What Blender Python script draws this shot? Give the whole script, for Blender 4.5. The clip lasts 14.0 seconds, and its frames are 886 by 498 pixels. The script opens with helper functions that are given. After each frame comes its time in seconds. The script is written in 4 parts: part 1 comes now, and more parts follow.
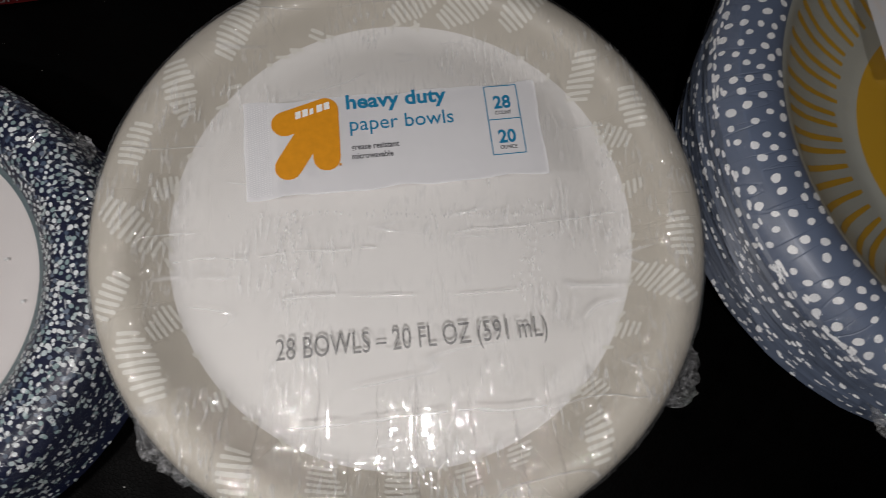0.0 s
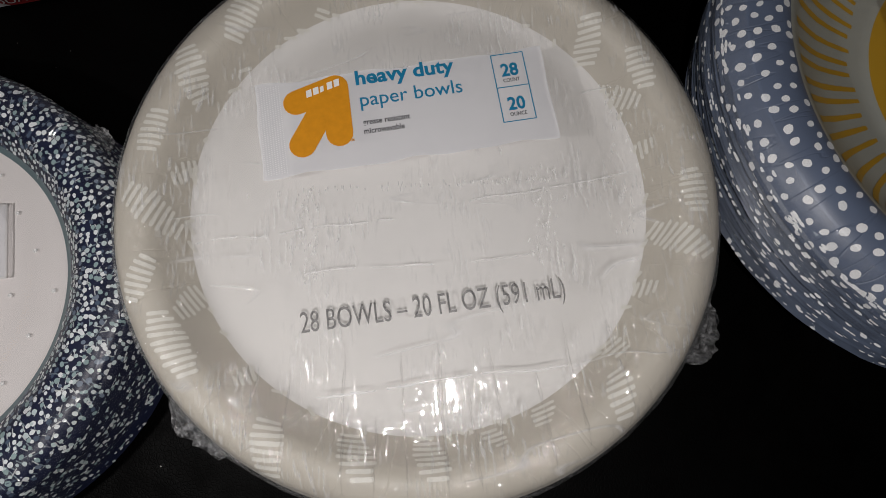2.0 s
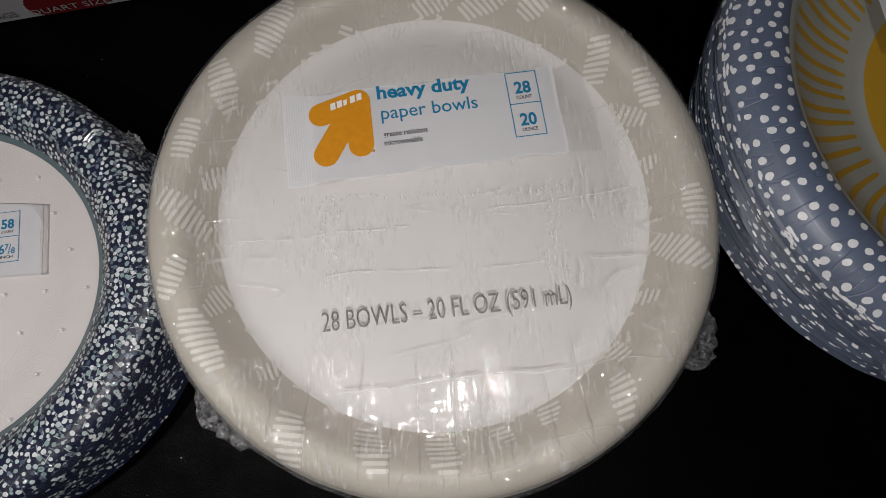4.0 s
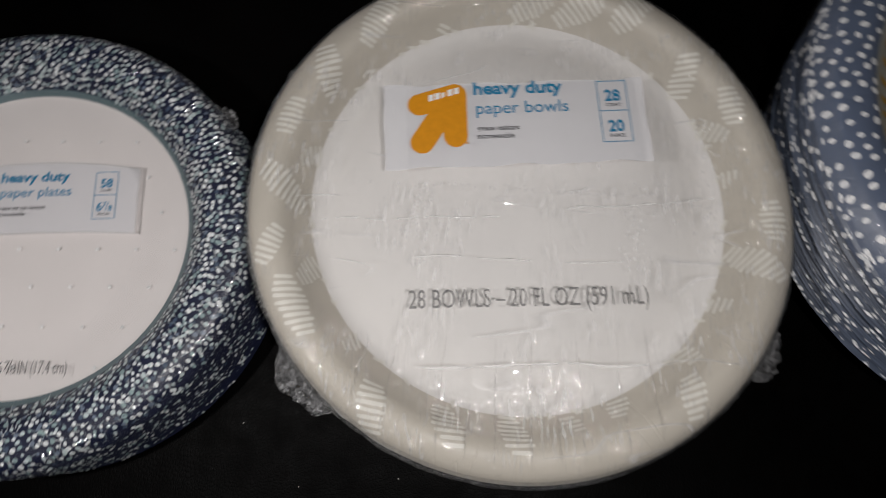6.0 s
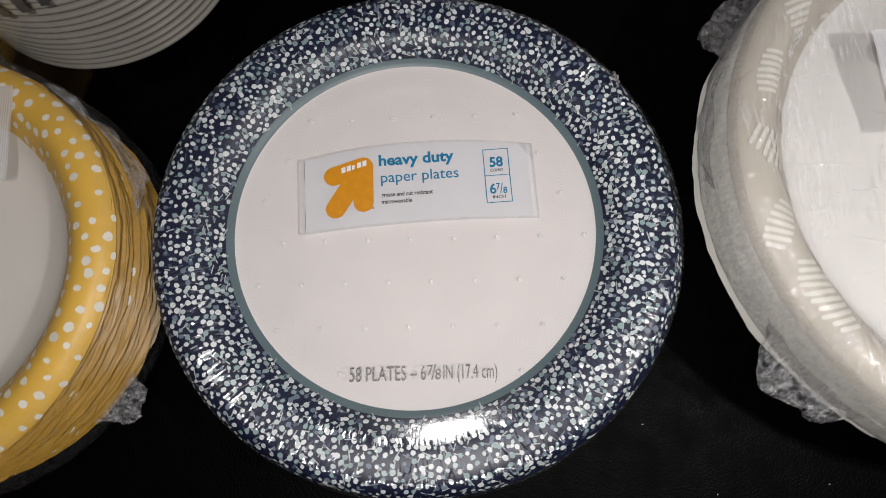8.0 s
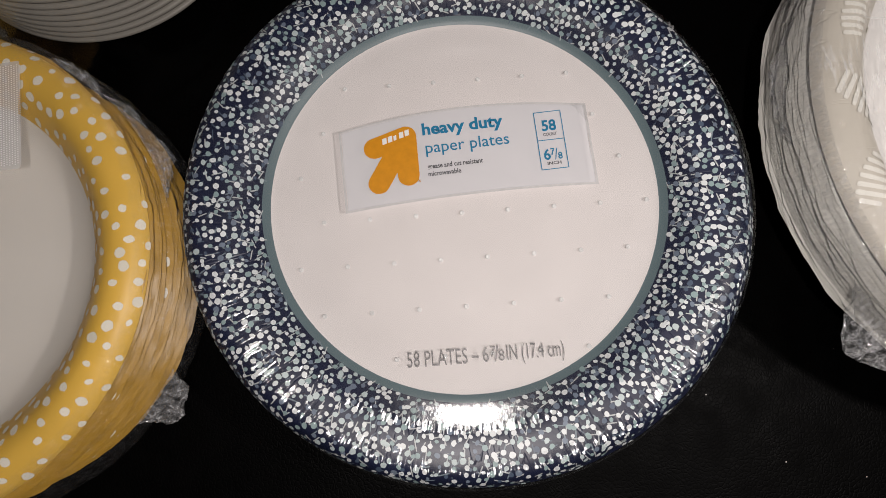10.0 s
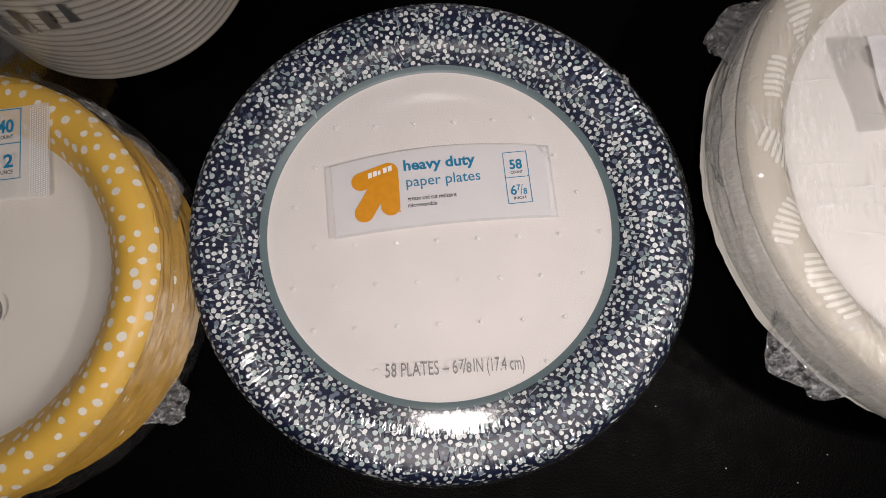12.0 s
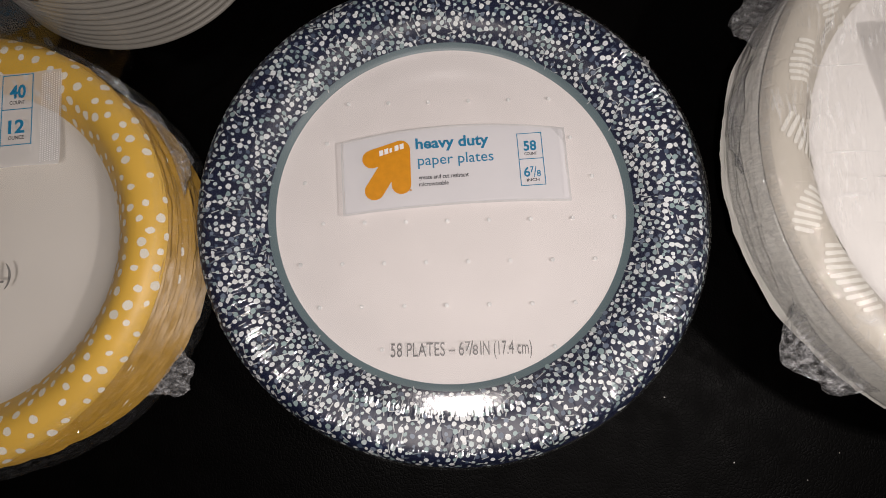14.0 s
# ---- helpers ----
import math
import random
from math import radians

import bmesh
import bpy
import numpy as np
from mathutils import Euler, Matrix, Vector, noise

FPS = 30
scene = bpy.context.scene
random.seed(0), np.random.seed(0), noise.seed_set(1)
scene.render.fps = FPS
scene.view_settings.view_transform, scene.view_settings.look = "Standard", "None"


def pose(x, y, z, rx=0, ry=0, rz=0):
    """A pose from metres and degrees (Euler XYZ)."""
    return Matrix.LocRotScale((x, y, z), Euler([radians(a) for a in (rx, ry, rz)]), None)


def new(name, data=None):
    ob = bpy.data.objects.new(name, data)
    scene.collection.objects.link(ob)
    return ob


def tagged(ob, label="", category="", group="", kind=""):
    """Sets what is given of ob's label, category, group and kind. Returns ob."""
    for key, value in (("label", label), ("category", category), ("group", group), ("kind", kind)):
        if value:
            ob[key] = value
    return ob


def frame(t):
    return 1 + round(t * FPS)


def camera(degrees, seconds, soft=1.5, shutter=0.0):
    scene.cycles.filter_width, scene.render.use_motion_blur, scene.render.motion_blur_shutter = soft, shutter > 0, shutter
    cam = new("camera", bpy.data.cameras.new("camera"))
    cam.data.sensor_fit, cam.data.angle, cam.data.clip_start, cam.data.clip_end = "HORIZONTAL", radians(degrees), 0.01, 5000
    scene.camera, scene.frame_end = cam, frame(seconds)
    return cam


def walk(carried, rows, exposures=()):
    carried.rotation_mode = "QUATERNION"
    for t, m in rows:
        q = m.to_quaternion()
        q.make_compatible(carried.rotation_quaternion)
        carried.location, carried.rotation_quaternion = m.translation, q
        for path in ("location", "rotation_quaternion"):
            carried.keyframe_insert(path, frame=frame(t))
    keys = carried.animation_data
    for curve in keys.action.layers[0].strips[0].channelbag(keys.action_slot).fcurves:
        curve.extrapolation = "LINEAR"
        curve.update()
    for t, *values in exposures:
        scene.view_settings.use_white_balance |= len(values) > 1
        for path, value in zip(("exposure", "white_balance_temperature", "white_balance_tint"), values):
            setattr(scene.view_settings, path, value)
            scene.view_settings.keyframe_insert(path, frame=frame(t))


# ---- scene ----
cam = camera(76.9, 14.0, soft=0.35, shutter=0.5)
# seconds, x, y, z, yaw, pitch, roll
PATH = [
    (0, 0.19067, -0.03874, 0.22744, -13.85, -75.33, 11.65),
    (0.5, 0.18289, -0.03984, 0.22630, -8.33, -75.21, 4.75),
    (1, 0.18811, -0.03862, 0.22736, -7.46, -76.23, 2.57),
    (1.5, 0.18804, -0.04511, 0.22700, -9.41, -76.22, 4.60),
    (2, 0.18923, -0.04497, 0.22845, -9.14, -76.75, 4.29),
    (2.5, 0.18989, -0.04398, 0.22832, -8.19, -76.60, 3.99),
    (4.8, 0.18087, -0.04810, 0.24449, -7.09, -75.18, 3.44),
    (5, 0.17897, -0.04602, 0.24535, -7.16, -74.89, 2.68),
    (5.5, 0.16608, -0.04753, 0.24663, -8.62, -74.89, 4.10),
    (6, 0.16042, -0.05665, 0.24364, -2.65, -74.83, 4.38),
    (6.5, 0.11138, -0.05377, 0.23667, 14.45, -75.99, 0.50),
    (7, 0.06443, -0.05463, 0.23447, 25.77, -74.94, -5.41),
    (7.5, 0.02095, -0.05580, 0.22655, 21.89, -78.05, -12.47),
    (8, 0.01607, -0.04922, 0.21913, 9.25, -77.45, -9.10),
    (8.5, 0.00335, -0.05023, 0.21228, 7.35, -78.21, -9.69),
    (10.8, -0.00656, -0.04194, 0.20740, 3.22, -80.94, -5.79),
    (11, -0.00596, -0.04158, 0.20894, 3.15, -80.56, -5.65),
    (11.5, -0.00387, -0.04224, 0.22518, 2.11, -79.76, -3.71),
    (12, 0.00083, -0.04511, 0.23063, 1.06, -79.37, -2.67),
    (12.5, 0.00392, -0.04491, 0.23043, 3.75, -79.39, -5.13),
    (13, 0.00414, -0.04376, 0.23087, 4.22, -79.51, -5.31),
    (13.5, 0.00249, -0.04603, 0.22692, 5.30, -80.17, -5.65),
    (14, 0.00149, -0.04845, 0.22707, 8.27, -80.14, -7.96),
]
EXPOSURES = [(0.0, 0.09, 6500, 10), (6.0, 0.11, 6500, 10), (7.5, 0.55, 6500, 10), (8.7, 0.55, 6550, 10.5), (10.8, 0.56, 6850, 13.5), (14.0, 0.58, 6850, 14)]
walk(cam, [(t, pose(x, y, z, 90 + pitch, 0, yaw) @ pose(0, 0, 0, 0, 0, roll)) for t, x, y, z, yaw, pitch, roll in PATH], EXPOSURES)

# ---- light: a dark room at night; two fixed unseen lamps stand in for one torch moving with the camera ----
world = bpy.data.worlds.new("night_room")
scene.world = world
world.use_nodes = True
world.node_tree.nodes["Background"].inputs[0].default_value = (0.9, 0.93, 1.0, 1)
world.node_tree.nodes["Background"].inputs[1].default_value = 0.001


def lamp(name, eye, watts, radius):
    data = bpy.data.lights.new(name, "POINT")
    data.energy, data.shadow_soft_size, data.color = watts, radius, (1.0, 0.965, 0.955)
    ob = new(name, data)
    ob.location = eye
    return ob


# both burn throughout, one added at each stop of the moving torch
lamp("torch_stand_in_bowls", (0.193, -0.074, 0.285), 1.10, 0.004)
lamp("torch_stand_in_plates", (0.003, -0.066, 0.262), 0.92, 0.004)

# ---- materials ----


def material(name):
    m = bpy.data.materials.new(name)
    m.use_nodes = True
    return m, m.node_tree.nodes, m.node_tree.links, m.node_tree.nodes["Principled BSDF"]


def coords(n, l, scale=(1, 1, 1), polar=False):
    """Object coordinates; polar: turn round z, distance from the axis, height."""
    tc = n.new("ShaderNodeTexCoord")
    src = tc.outputs["Object"]
    if polar:
        sep, comb = n.new("ShaderNodeSeparateXYZ"), n.new("ShaderNodeCombineXYZ")
        l.new(src, sep.inputs[0])
        at, r2, ysq = n.new("ShaderNodeMath"), n.new("ShaderNodeVectorMath"), n.new("ShaderNodeVectorMath")
        at.operation = "ARCTAN2"
        l.new(sep.outputs[1], at.inputs[0])
        l.new(sep.outputs[0], at.inputs[1])
        ysq.operation = "MULTIPLY"
        ysq.inputs[1].default_value = (1, 1, 0)
        l.new(src, ysq.inputs[0])
        r2.operation = "LENGTH"
        l.new(ysq.outputs[0], r2.inputs[0])
        l.new(at.outputs[0], comb.inputs[0])
        l.new(r2.outputs["Value"], comb.inputs[1])
        l.new(sep.outputs[2], comb.inputs[2])
        src = comb.outputs[0]
    mp = n.new("ShaderNodeMapping")
    mp.inputs["Scale"].default_value = scale
    l.new(src, mp.inputs[0])
    return mp.outputs[0]


def noise_tex(n, l, vec, scale, detail=3.0, rough=0.55):
    t = n.new("ShaderNodeTexNoise")
    t.inputs["Scale"].default_value, t.inputs["Detail"].default_value, t.inputs["Roughness"].default_value = scale, detail, rough
    l.new(vec, t.inputs["Vector"])
    return t.outputs["Fac"]


def ramp(n, l, fac, stops, constant=False):
    r = n.new("ShaderNodeValToRGB")
    if constant:
        r.color_ramp.interpolation = "CONSTANT"
    els = r.color_ramp.elements
    while len(els) < len(stops):
        els.new(0.5)
    for e, (p, c) in zip(els, stops):
        e.position, e.color = p, (*c, 1) if len(c) == 3 else (c[0], c[0], c[0], 1)
    l.new(fac, r.inputs[0])
    return r.outputs[0]


def bump(n, l, height, strength, dist, normal=None):
    b = n.new("ShaderNodeBump")
    b.inputs["Strength"].default_value, b.inputs["Distance"].default_value = strength, dist
    l.new(height, b.inputs["Height"])
    if normal is not None:
        l.new(normal, b.inputs["Normal"])
    return b.outputs[0]


def paper(name, color, vary=0.05, rough=0.5, pleat=0.0, coat=0.0, shine=0.5):
    """Coated paper: faint blotches, fibre grain, radial pleats where pressed into shape."""
    m, n, l, p = material(name)
    v = coords(n, l)
    big = noise_tex(n, l, v, 60, 2)
    fine = noise_tex(n, l, v, 2500, 2)
    lo, hi = [c * (1 - vary) for c in color], [min(1, c * (1 + vary)) for c in color]
    l.new(ramp(n, l, big, [(0.3, lo), (0.7, hi)]), p.inputs["Base Color"])
    p.inputs["Roughness"].default_value = rough
    p.inputs["Specular IOR Level"].default_value = shine
    p.inputs["Coat Weight"].default_value, p.inputs["Coat Roughness"].default_value = coat, 0.25
    nm = bump(n, l, fine, 0.12, 0.0002)
    if pleat:
        pv = coords(n, l, (9, 14, 14), polar=True)
        lines = ramp(n, l, noise_tex(n, l, pv, 2.2, 1, 0.3), [(0.485, (1,)), (0.5, (0,)), (0.515, (1,))])
        nm = bump(n, l, lines, pleat, 0.0004, nm)
    l.new(nm, p.inputs["Normal"])
    return m


def ink(name, stops, rough=0.45):
    """Printed marks, each island of its own tone."""
    m, n, l, p = material(name)
    g = n.new("ShaderNodeNewGeometry")
    l.new(ramp(n, l, g.outputs["Random Per Island"], stops, True), p.inputs["Base Color"])
    p.inputs["Roughness"].default_value = rough
    return m


def film(name, crinkle, streak, rough=0.06, most=0.3, inner=0.0, outer=0.001, dashes=0.0, haze=0.0, edge=0.0, grain=0.0, wrinkle=(26, 30, 60), reach=(-0.006, 0.008), ridges=0.0, straight=False):
    """Clear shrink film: see-through, with gloss that the wrinkles break up.
    The radial wrinkles grow from the radius inner to outer; haze: share of white painted into the folds as highlights."""
    m, n, l, p = material(name)
    n.remove(p)
    out = n["Material Output"]
    clear, gloss, mix = n.new("ShaderNodeBsdfTransparent"), n.new("ShaderNodeBsdfGlossy"), n.new("ShaderNodeMixShader")
    gloss.inputs["Roughness"].default_value = rough
    pv = coords(n, l, (1, 1, 1), polar=True)
    along = coords(n, l) if straight else pv
    mp = n.new("ShaderNodeMapping")
    mp.inputs["Scale"].default_value = wrinkle
    l.new(along, mp.inputs[0])
    even = n.new("ShaderNodeMath")
    even.operation = "SUBTRACT"
    even.inputs[1].default_value = 0.5
    l.new(noise_tex(n, l, mp.outputs[0], 1.0, 1, 0.4), even.inputs[0])
    radial = even.outputs[0]
    sep, grow, amount = n.new("ShaderNodeSeparateXYZ"), n.new("ShaderNodeMapRange"), n.new("ShaderNodeMath")
    l.new(pv, sep.inputs[0])
    l.new(sep.outputs[1], grow.inputs[0])
    grow.inputs[1].default_value, grow.inputs[2].default_value = inner, outer
    amount.operation = "MULTIPLY"
    l.new(radial, amount.inputs[0])
    l.new(grow.outputs[0], amount.inputs[1])
    v = coords(n, l)
    crumple = noise_tex(n, l, v, 260, 4, 0.6)
    nm = bump(n, l, amount.outputs[0], streak, 0.0022)
    if ridges:
        # thin raised lines that run outward
        mp3, tall = n.new("ShaderNodeMapping"), n.new("ShaderNodeMath")
        mp3.inputs["Scale"].default_value = (wrinkle[0] * 0.75, wrinkle[1] * 0.6, 30)
        mp3.inputs["Location"].default_value = (3.7, 1.1, 0)
        l.new(along, mp3.inputs[0])
        line = ramp(n, l, noise_tex(n, l, mp3.outputs[0], 1.0, 0, 0.5), [(0.45, (0,)), (0.50, (1,)), (0.55, (0,))])
        tall.operation = "MULTIPLY"
        l.new(line, tall.inputs[0])
        l.new(grow.outputs[0], tall.inputs[1])
        nm = bump(n, l, tall.outputs[0], 1.0, ridges, nm)
    if edge:
        rim, part_of = n.new("ShaderNodeMapRange"), n.new("ShaderNodeMath")
        l.new(sep.outputs[1], rim.inputs[0])
        rim.inputs[1].default_value, rim.inputs[2].default_value = outer + reach[0], outer + reach[1]
        part_of.operation = "MULTIPLY"
        l.new(rim.outputs[0], part_of.inputs[0])
        l.new(noise_tex(n, l, v, 300, 1, 0.5), part_of.inputs[1])
        nm = bump(n, l, part_of.outputs[0], edge, 0.0012, nm)
    nm = bump(n, l, crumple, crinkle, 0.0012, nm)
    if grain:
        nm = bump(n, l, noise_tex(n, l, v, 2200, 1), grain, 0.0002, nm)
    folds = None
    if haze:
        warp = n.new("ShaderNodeVectorMath")
        warp.operation = "MULTIPLY_ADD"
        wob = n.new("ShaderNodeTexNoise")
        wob.inputs["Scale"].default_value = 120
        l.new(v, wob.inputs["Vector"])
        l.new(wob.outputs["Color"], warp.inputs[0])
        warp.inputs[1].default_value = (0.004, 0.004, 0.006)
        l.new(coords(n, l, (1, 1, 0.32)), warp.inputs[2])
        web = n.new("ShaderNodeTexVoronoi")
        web.feature = "DISTANCE_TO_EDGE"
        web.inputs["Scale"].default_value = 430
        l.new(warp.outputs[0], web.inputs["Vector"])
        folds = ramp(n, l, web.outputs["Distance"], [(0.0, (1.0,)), (0.10, (0.25,)), (0.35, (0.0,))])
        mp2 = n.new("ShaderNodeMapping")
        mp2.inputs["Scale"].default_value = (46, 0, 120)
        mp2.inputs["Rotation"].default_value = (0, 0.3, 0)
        l.new(pv, mp2.inputs[0])
        ridge = ramp(n, l, noise_tex(n, l, mp2.outputs[0], 1.0, 4, 0.65), [(0.44, (0.0,)), (0.50, (1.0,)), (0.56, (0.0,))])
        either = n.new("ShaderNodeMath")
        either.operation = "MAXIMUM"
        l.new(folds, either.inputs[0])
        l.new(ridge, either.inputs[1])
        folds = either.outputs[0]
        nm = bump(n, l, folds, 0.9, 0.0012, nm)
        nm = bump(n, l, noise_tex(n, l, v, 700, 2), 0.6, 0.0006, nm)
    if dashes:
        dv = coords(n, l, (900, 170, 300))
        patch = ramp(n, l, noise_tex(n, l, v, 45, 2), [(0.45, (0,)), (0.62, (1,))])
        marks = ramp(n, l, noise_tex(n, l, dv, 1.0, 2, 0.4), [(0.52, (0,)), (0.66, (1,))])
        both = n.new("ShaderNodeMath")
        both.operation = "MULTIPLY"
        l.new(patch, both.inputs[0])
        l.new(marks, both.inputs[1])
        nm = bump(n, l, both.outputs[0], dashes, 0.0006, nm)
        cv = coords(n, l, (14, 62, 40))
        crease = ramp(n, l, noise_tex(n, l, cv, 1.0, 1, 0.3), [(0.485, (0,)), (0.5, (1,)), (0.515, (0,))])
        thin_out = ramp(n, l, noise_tex(n, l, v, 30, 2), [(0.5, (0,)), (0.58, (1,))])
        some = n.new("ShaderNodeMath")
        some.operation = "MULTIPLY"
        l.new(crease, some.inputs[0])
        l.new(thin_out, some.inputs[1])
        nm = bump(n, l, some.outputs[0], 0.5, 0.0006, nm)
        dash_marks = n.new("ShaderNodeMath")
        dash_marks.operation = "MAXIMUM"
        l.new(both.outputs[0], dash_marks.inputs[0])
        l.new(some.outputs[0], dash_marks.inputs[1])
    l.new(nm, gloss.inputs["Normal"])
    fr = n.new("ShaderNodeFresnel")
    fr.inputs["IOR"].default_value = 1.9 if haze else 1.8
    least = n.new("ShaderNodeMath")
    least.operation = "MINIMUM"
    least.inputs[1].default_value = most
    l.new(fr.outputs[0], least.inputs[0])
    l.new(least.outputs[0], mix.inputs[0])
    body = clear.outputs[0]
    # white painted into dashes and creases, for the light they bend
    if dashes:
        painted_sheen, soft, share = n.new("ShaderNodeMixShader"), n.new("ShaderNodeBsdfDiffuse"), n.new("ShaderNodeMath")
        soft.inputs["Color"].default_value = (0.9, 0.9, 0.9, 1)
        l.new(nm, soft.inputs["Normal"])
        share.operation = "MULTIPLY"
        share.inputs[1].default_value = 0.30
        l.new(dash_marks.outputs[0], share.inputs[0])
        l.new(share.outputs[0], painted_sheen.inputs[0])
        l.new(clear.outputs[0], painted_sheen.inputs[1])
        l.new(soft.outputs[0], painted_sheen.inputs[2])
        body = painted_sheen.outputs[0]
    # diffuse white along the folds, in place of their highlights
    if haze:
        painted_sheen, soft = n.new("ShaderNodeMixShader"), n.new("ShaderNodeBsdfDiffuse")
        soft.inputs["Color"].default_value = (0.95, 0.95, 0.96, 1)
        l.new(bump(n, l, folds, 0.55, 0.0009, bump(n, l, noise_tex(n, l, v, 330, 2, 0.5), 0.6, 0.0016)), soft.inputs["Normal"])
        thick = n.new("ShaderNodeMath")
        thick.operation = "MULTIPLY"
        l.new(ramp(n, l, noise_tex(n, l, v, 420, 4, 0.65), [(0.35, (0.1,)), (0.68, (1.0,))]), thick.inputs[0])
        l.new(ramp(n, l, folds, [(0.0, (haze * 0.14,)), (1.0, (haze,))]), thick.inputs[1])
        l.new(thick.outputs[0], painted_sheen.inputs[0])
        l.new(clear.outputs[0], painted_sheen.inputs[1])
        l.new(soft.outputs[0], painted_sheen.inputs[2])
        body = painted_sheen.outputs[0]
    l.new(body, mix.inputs[1])
    l.new(gloss.outputs[0], mix.inputs[2])
    l.new(mix.outputs[0], out.inputs[0])
    return m


def plain(name, color, rough=0.5):
    m, n, l, p = material(name)
    f = noise_tex(n, l, coords(n, l), 400, 3)
    l.new(ramp(n, l, f, [(0.3, [c * 0.93 for c in color]), (0.7, [min(1, c * 1.05) for c in color])]), p.inputs["Base Color"])
    p.inputs["Roughness"].default_value = rough
    return m


def leather(name):
    m, n, l, p = material(name)
    v = coords(n, l)
    vo = n.new("ShaderNodeTexVoronoi")
    vo.feature = "DISTANCE_TO_EDGE"
    vo.inputs["Scale"].default_value = 700
    l.new(v, vo.inputs["Vector"])
    pores = ramp(n, l, vo.outputs["Distance"], [(0.0, (0,)), (0.2, (1,))])
    soft = noise_tex(n, l, v, 25, 3)
    l.new(ramp(n, l, soft, [(0.3, (0.0005, 0.00045, 0.00045)), (0.7, (0.0011, 0.00095, 0.0009))]), p.inputs["Base Color"])
    l.new(ramp(n, l, noise_tex(n, l, v, 90, 4), [(0.3, (0.42,)), (0.7, (0.6,))]), p.inputs["Roughness"])
    p.inputs["Specular IOR Level"].default_value = 0.045
    l.new(bump(n, l, pores, 0.2, 0.0003, bump(n, l, soft, 0.25, 0.002)), p.inputs["Normal"])
    return m


M_WHITE = paper("white_coated_paper", (0.80, 0.78, 0.755), 0.02, 0.75, shine=0.2)
M_PLATE_WHITE = paper("white_plate_paper", (0.82, 0.775, 0.755), 0.02, 0.75, shine=0.2)
M_GREIGE = paper("greige_printed_paper", (0.55, 0.512, 0.445), 0.04, 0.5, pleat=0.28)
M_STROKE = paper("pale_printed_strokes", (0.74, 0.72, 0.66), 0.03, 0.5)
M_NIGHT = paper("midnight_blue_printed_paper", (0.012, 0.016, 0.042), 0.2, 0.4, pleat=0.35)
M_TEAL = paper("grey_teal_printed_band", (0.13, 0.185, 0.20), 0.05, 0.4)
M_DOTS = ink("speckle_ink", [(0.0, (0.74, 0.77, 0.77)), (0.38, (0.52, 0.60, 0.60)), (0.66, (0.28, 0.38, 0.38)), (0.84, (0.17, 0.21, 0.27)), (0.94, (0.07, 0.10, 0.15))])
M_STEM = ink("stem_ink", [(0.0, (0.50, 0.52, 0.52)), (0.5, (0.20, 0.25, 0.28)), (0.8, (0.09, 0.12, 0.16))])
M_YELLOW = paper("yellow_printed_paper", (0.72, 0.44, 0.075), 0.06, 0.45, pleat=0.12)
M_YELLOW_INSIDE = paper("grey_white_bowl_inside", (0.83, 0.79, 0.73), 0.02, 0.5)
# the yellow paper again, darkened for the shade on the stack's side
M_YELLOW_SHADED = paper("yellow_paper_with_stack_shade", (0.42, 0.235, 0.030), 0.2, 0.4)
M_SPOT = ink("white_spot_ink", [(0.0, (0.78, 0.74, 0.64)), (0.7, (0.72, 0.68, 0.58))])
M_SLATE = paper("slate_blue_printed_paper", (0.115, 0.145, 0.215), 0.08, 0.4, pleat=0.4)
# darker copy of the slate paper; shade between the stacked rims is painted in
M_SLATE_SHADED = paper("slate_paper_with_stack_shade", (0.080, 0.100, 0.145), 0.3, 0.4)
M_NAVY_SPOT = ink("pale_spot_ink", [(0.0, (0.84, 0.84, 0.84)), (0.6, (0.76, 0.77, 0.78))])
M_ASH = paper("ash_grey_printed_paper", (0.42, 0.43, 0.39), 0.04, 0.45)
M_SUN = paper("mustard_printed_paper", (0.56, 0.32, 0.025), 0.05, 0.45)


def see_through(m, share):
    """Lets a share of the light pass through a printed film."""
    n, l = m.node_tree.nodes, m.node_tree.links
    thin, see = n.new("ShaderNodeMixShader"), n.new("ShaderNodeBsdfTransparent")
    thin.inputs[0].default_value = share
    l.new(n["Principled BSDF"].outputs[0], thin.inputs[1])
    l.new(see.outputs[0], thin.inputs[2])
    l.new(thin.outputs[0], n["Material Output"].inputs[0])
    return m


M_LABEL = see_through(paper("white_label_print", (0.84, 0.84, 0.87), 0.015, 0.35), 0.42)
M_LABEL_THIN = see_through(paper("thin_white_label_print", (0.80, 0.79, 0.78), 0.015, 0.35), 0.58)
M_ORANGE = plain("orange_print", (0.68, 0.275, 0.012), 0.4)
M_BLUE = plain("teal_blue_print", (0.008, 0.19, 0.36), 0.4)
M_INK = plain("dark_grey_print", (0.07, 0.07, 0.075), 0.45)
M_FILM_INK = plain("dark_ink_on_film", (0.05, 0.05, 0.055), 0.45)
see_through(M_FILM_INK, 0.30)
M_LOGO = plain("white_print", (0.85, 0.84, 0.82), 0.4)
M_HOLE = see_through(plain("bright_film_rim", (0.95, 0.95, 0.94), 0.12), 0.25)
M_CREASE = see_through(plain("folded_clear_film", (0.93, 0.93, 0.92), 0.10), 0.62)
M_LABEL_SHADOW = plain("label_shadow_grey", (0.60, 0.585, 0.58), 0.45)
M_HATCH = plain("pale_grey_print", (0.64, 0.64, 0.65), 0.45)
M_FILM_BOWL = film("clear_film_over_bowls", 0.06, 0.30, 0.055, 0.20, 0.030, 0.056, dashes=0.35, edge=1.6, wrinkle=(110, 8, 40), reach=(0.012, 0.024), ridges=0.00034, straight=True)
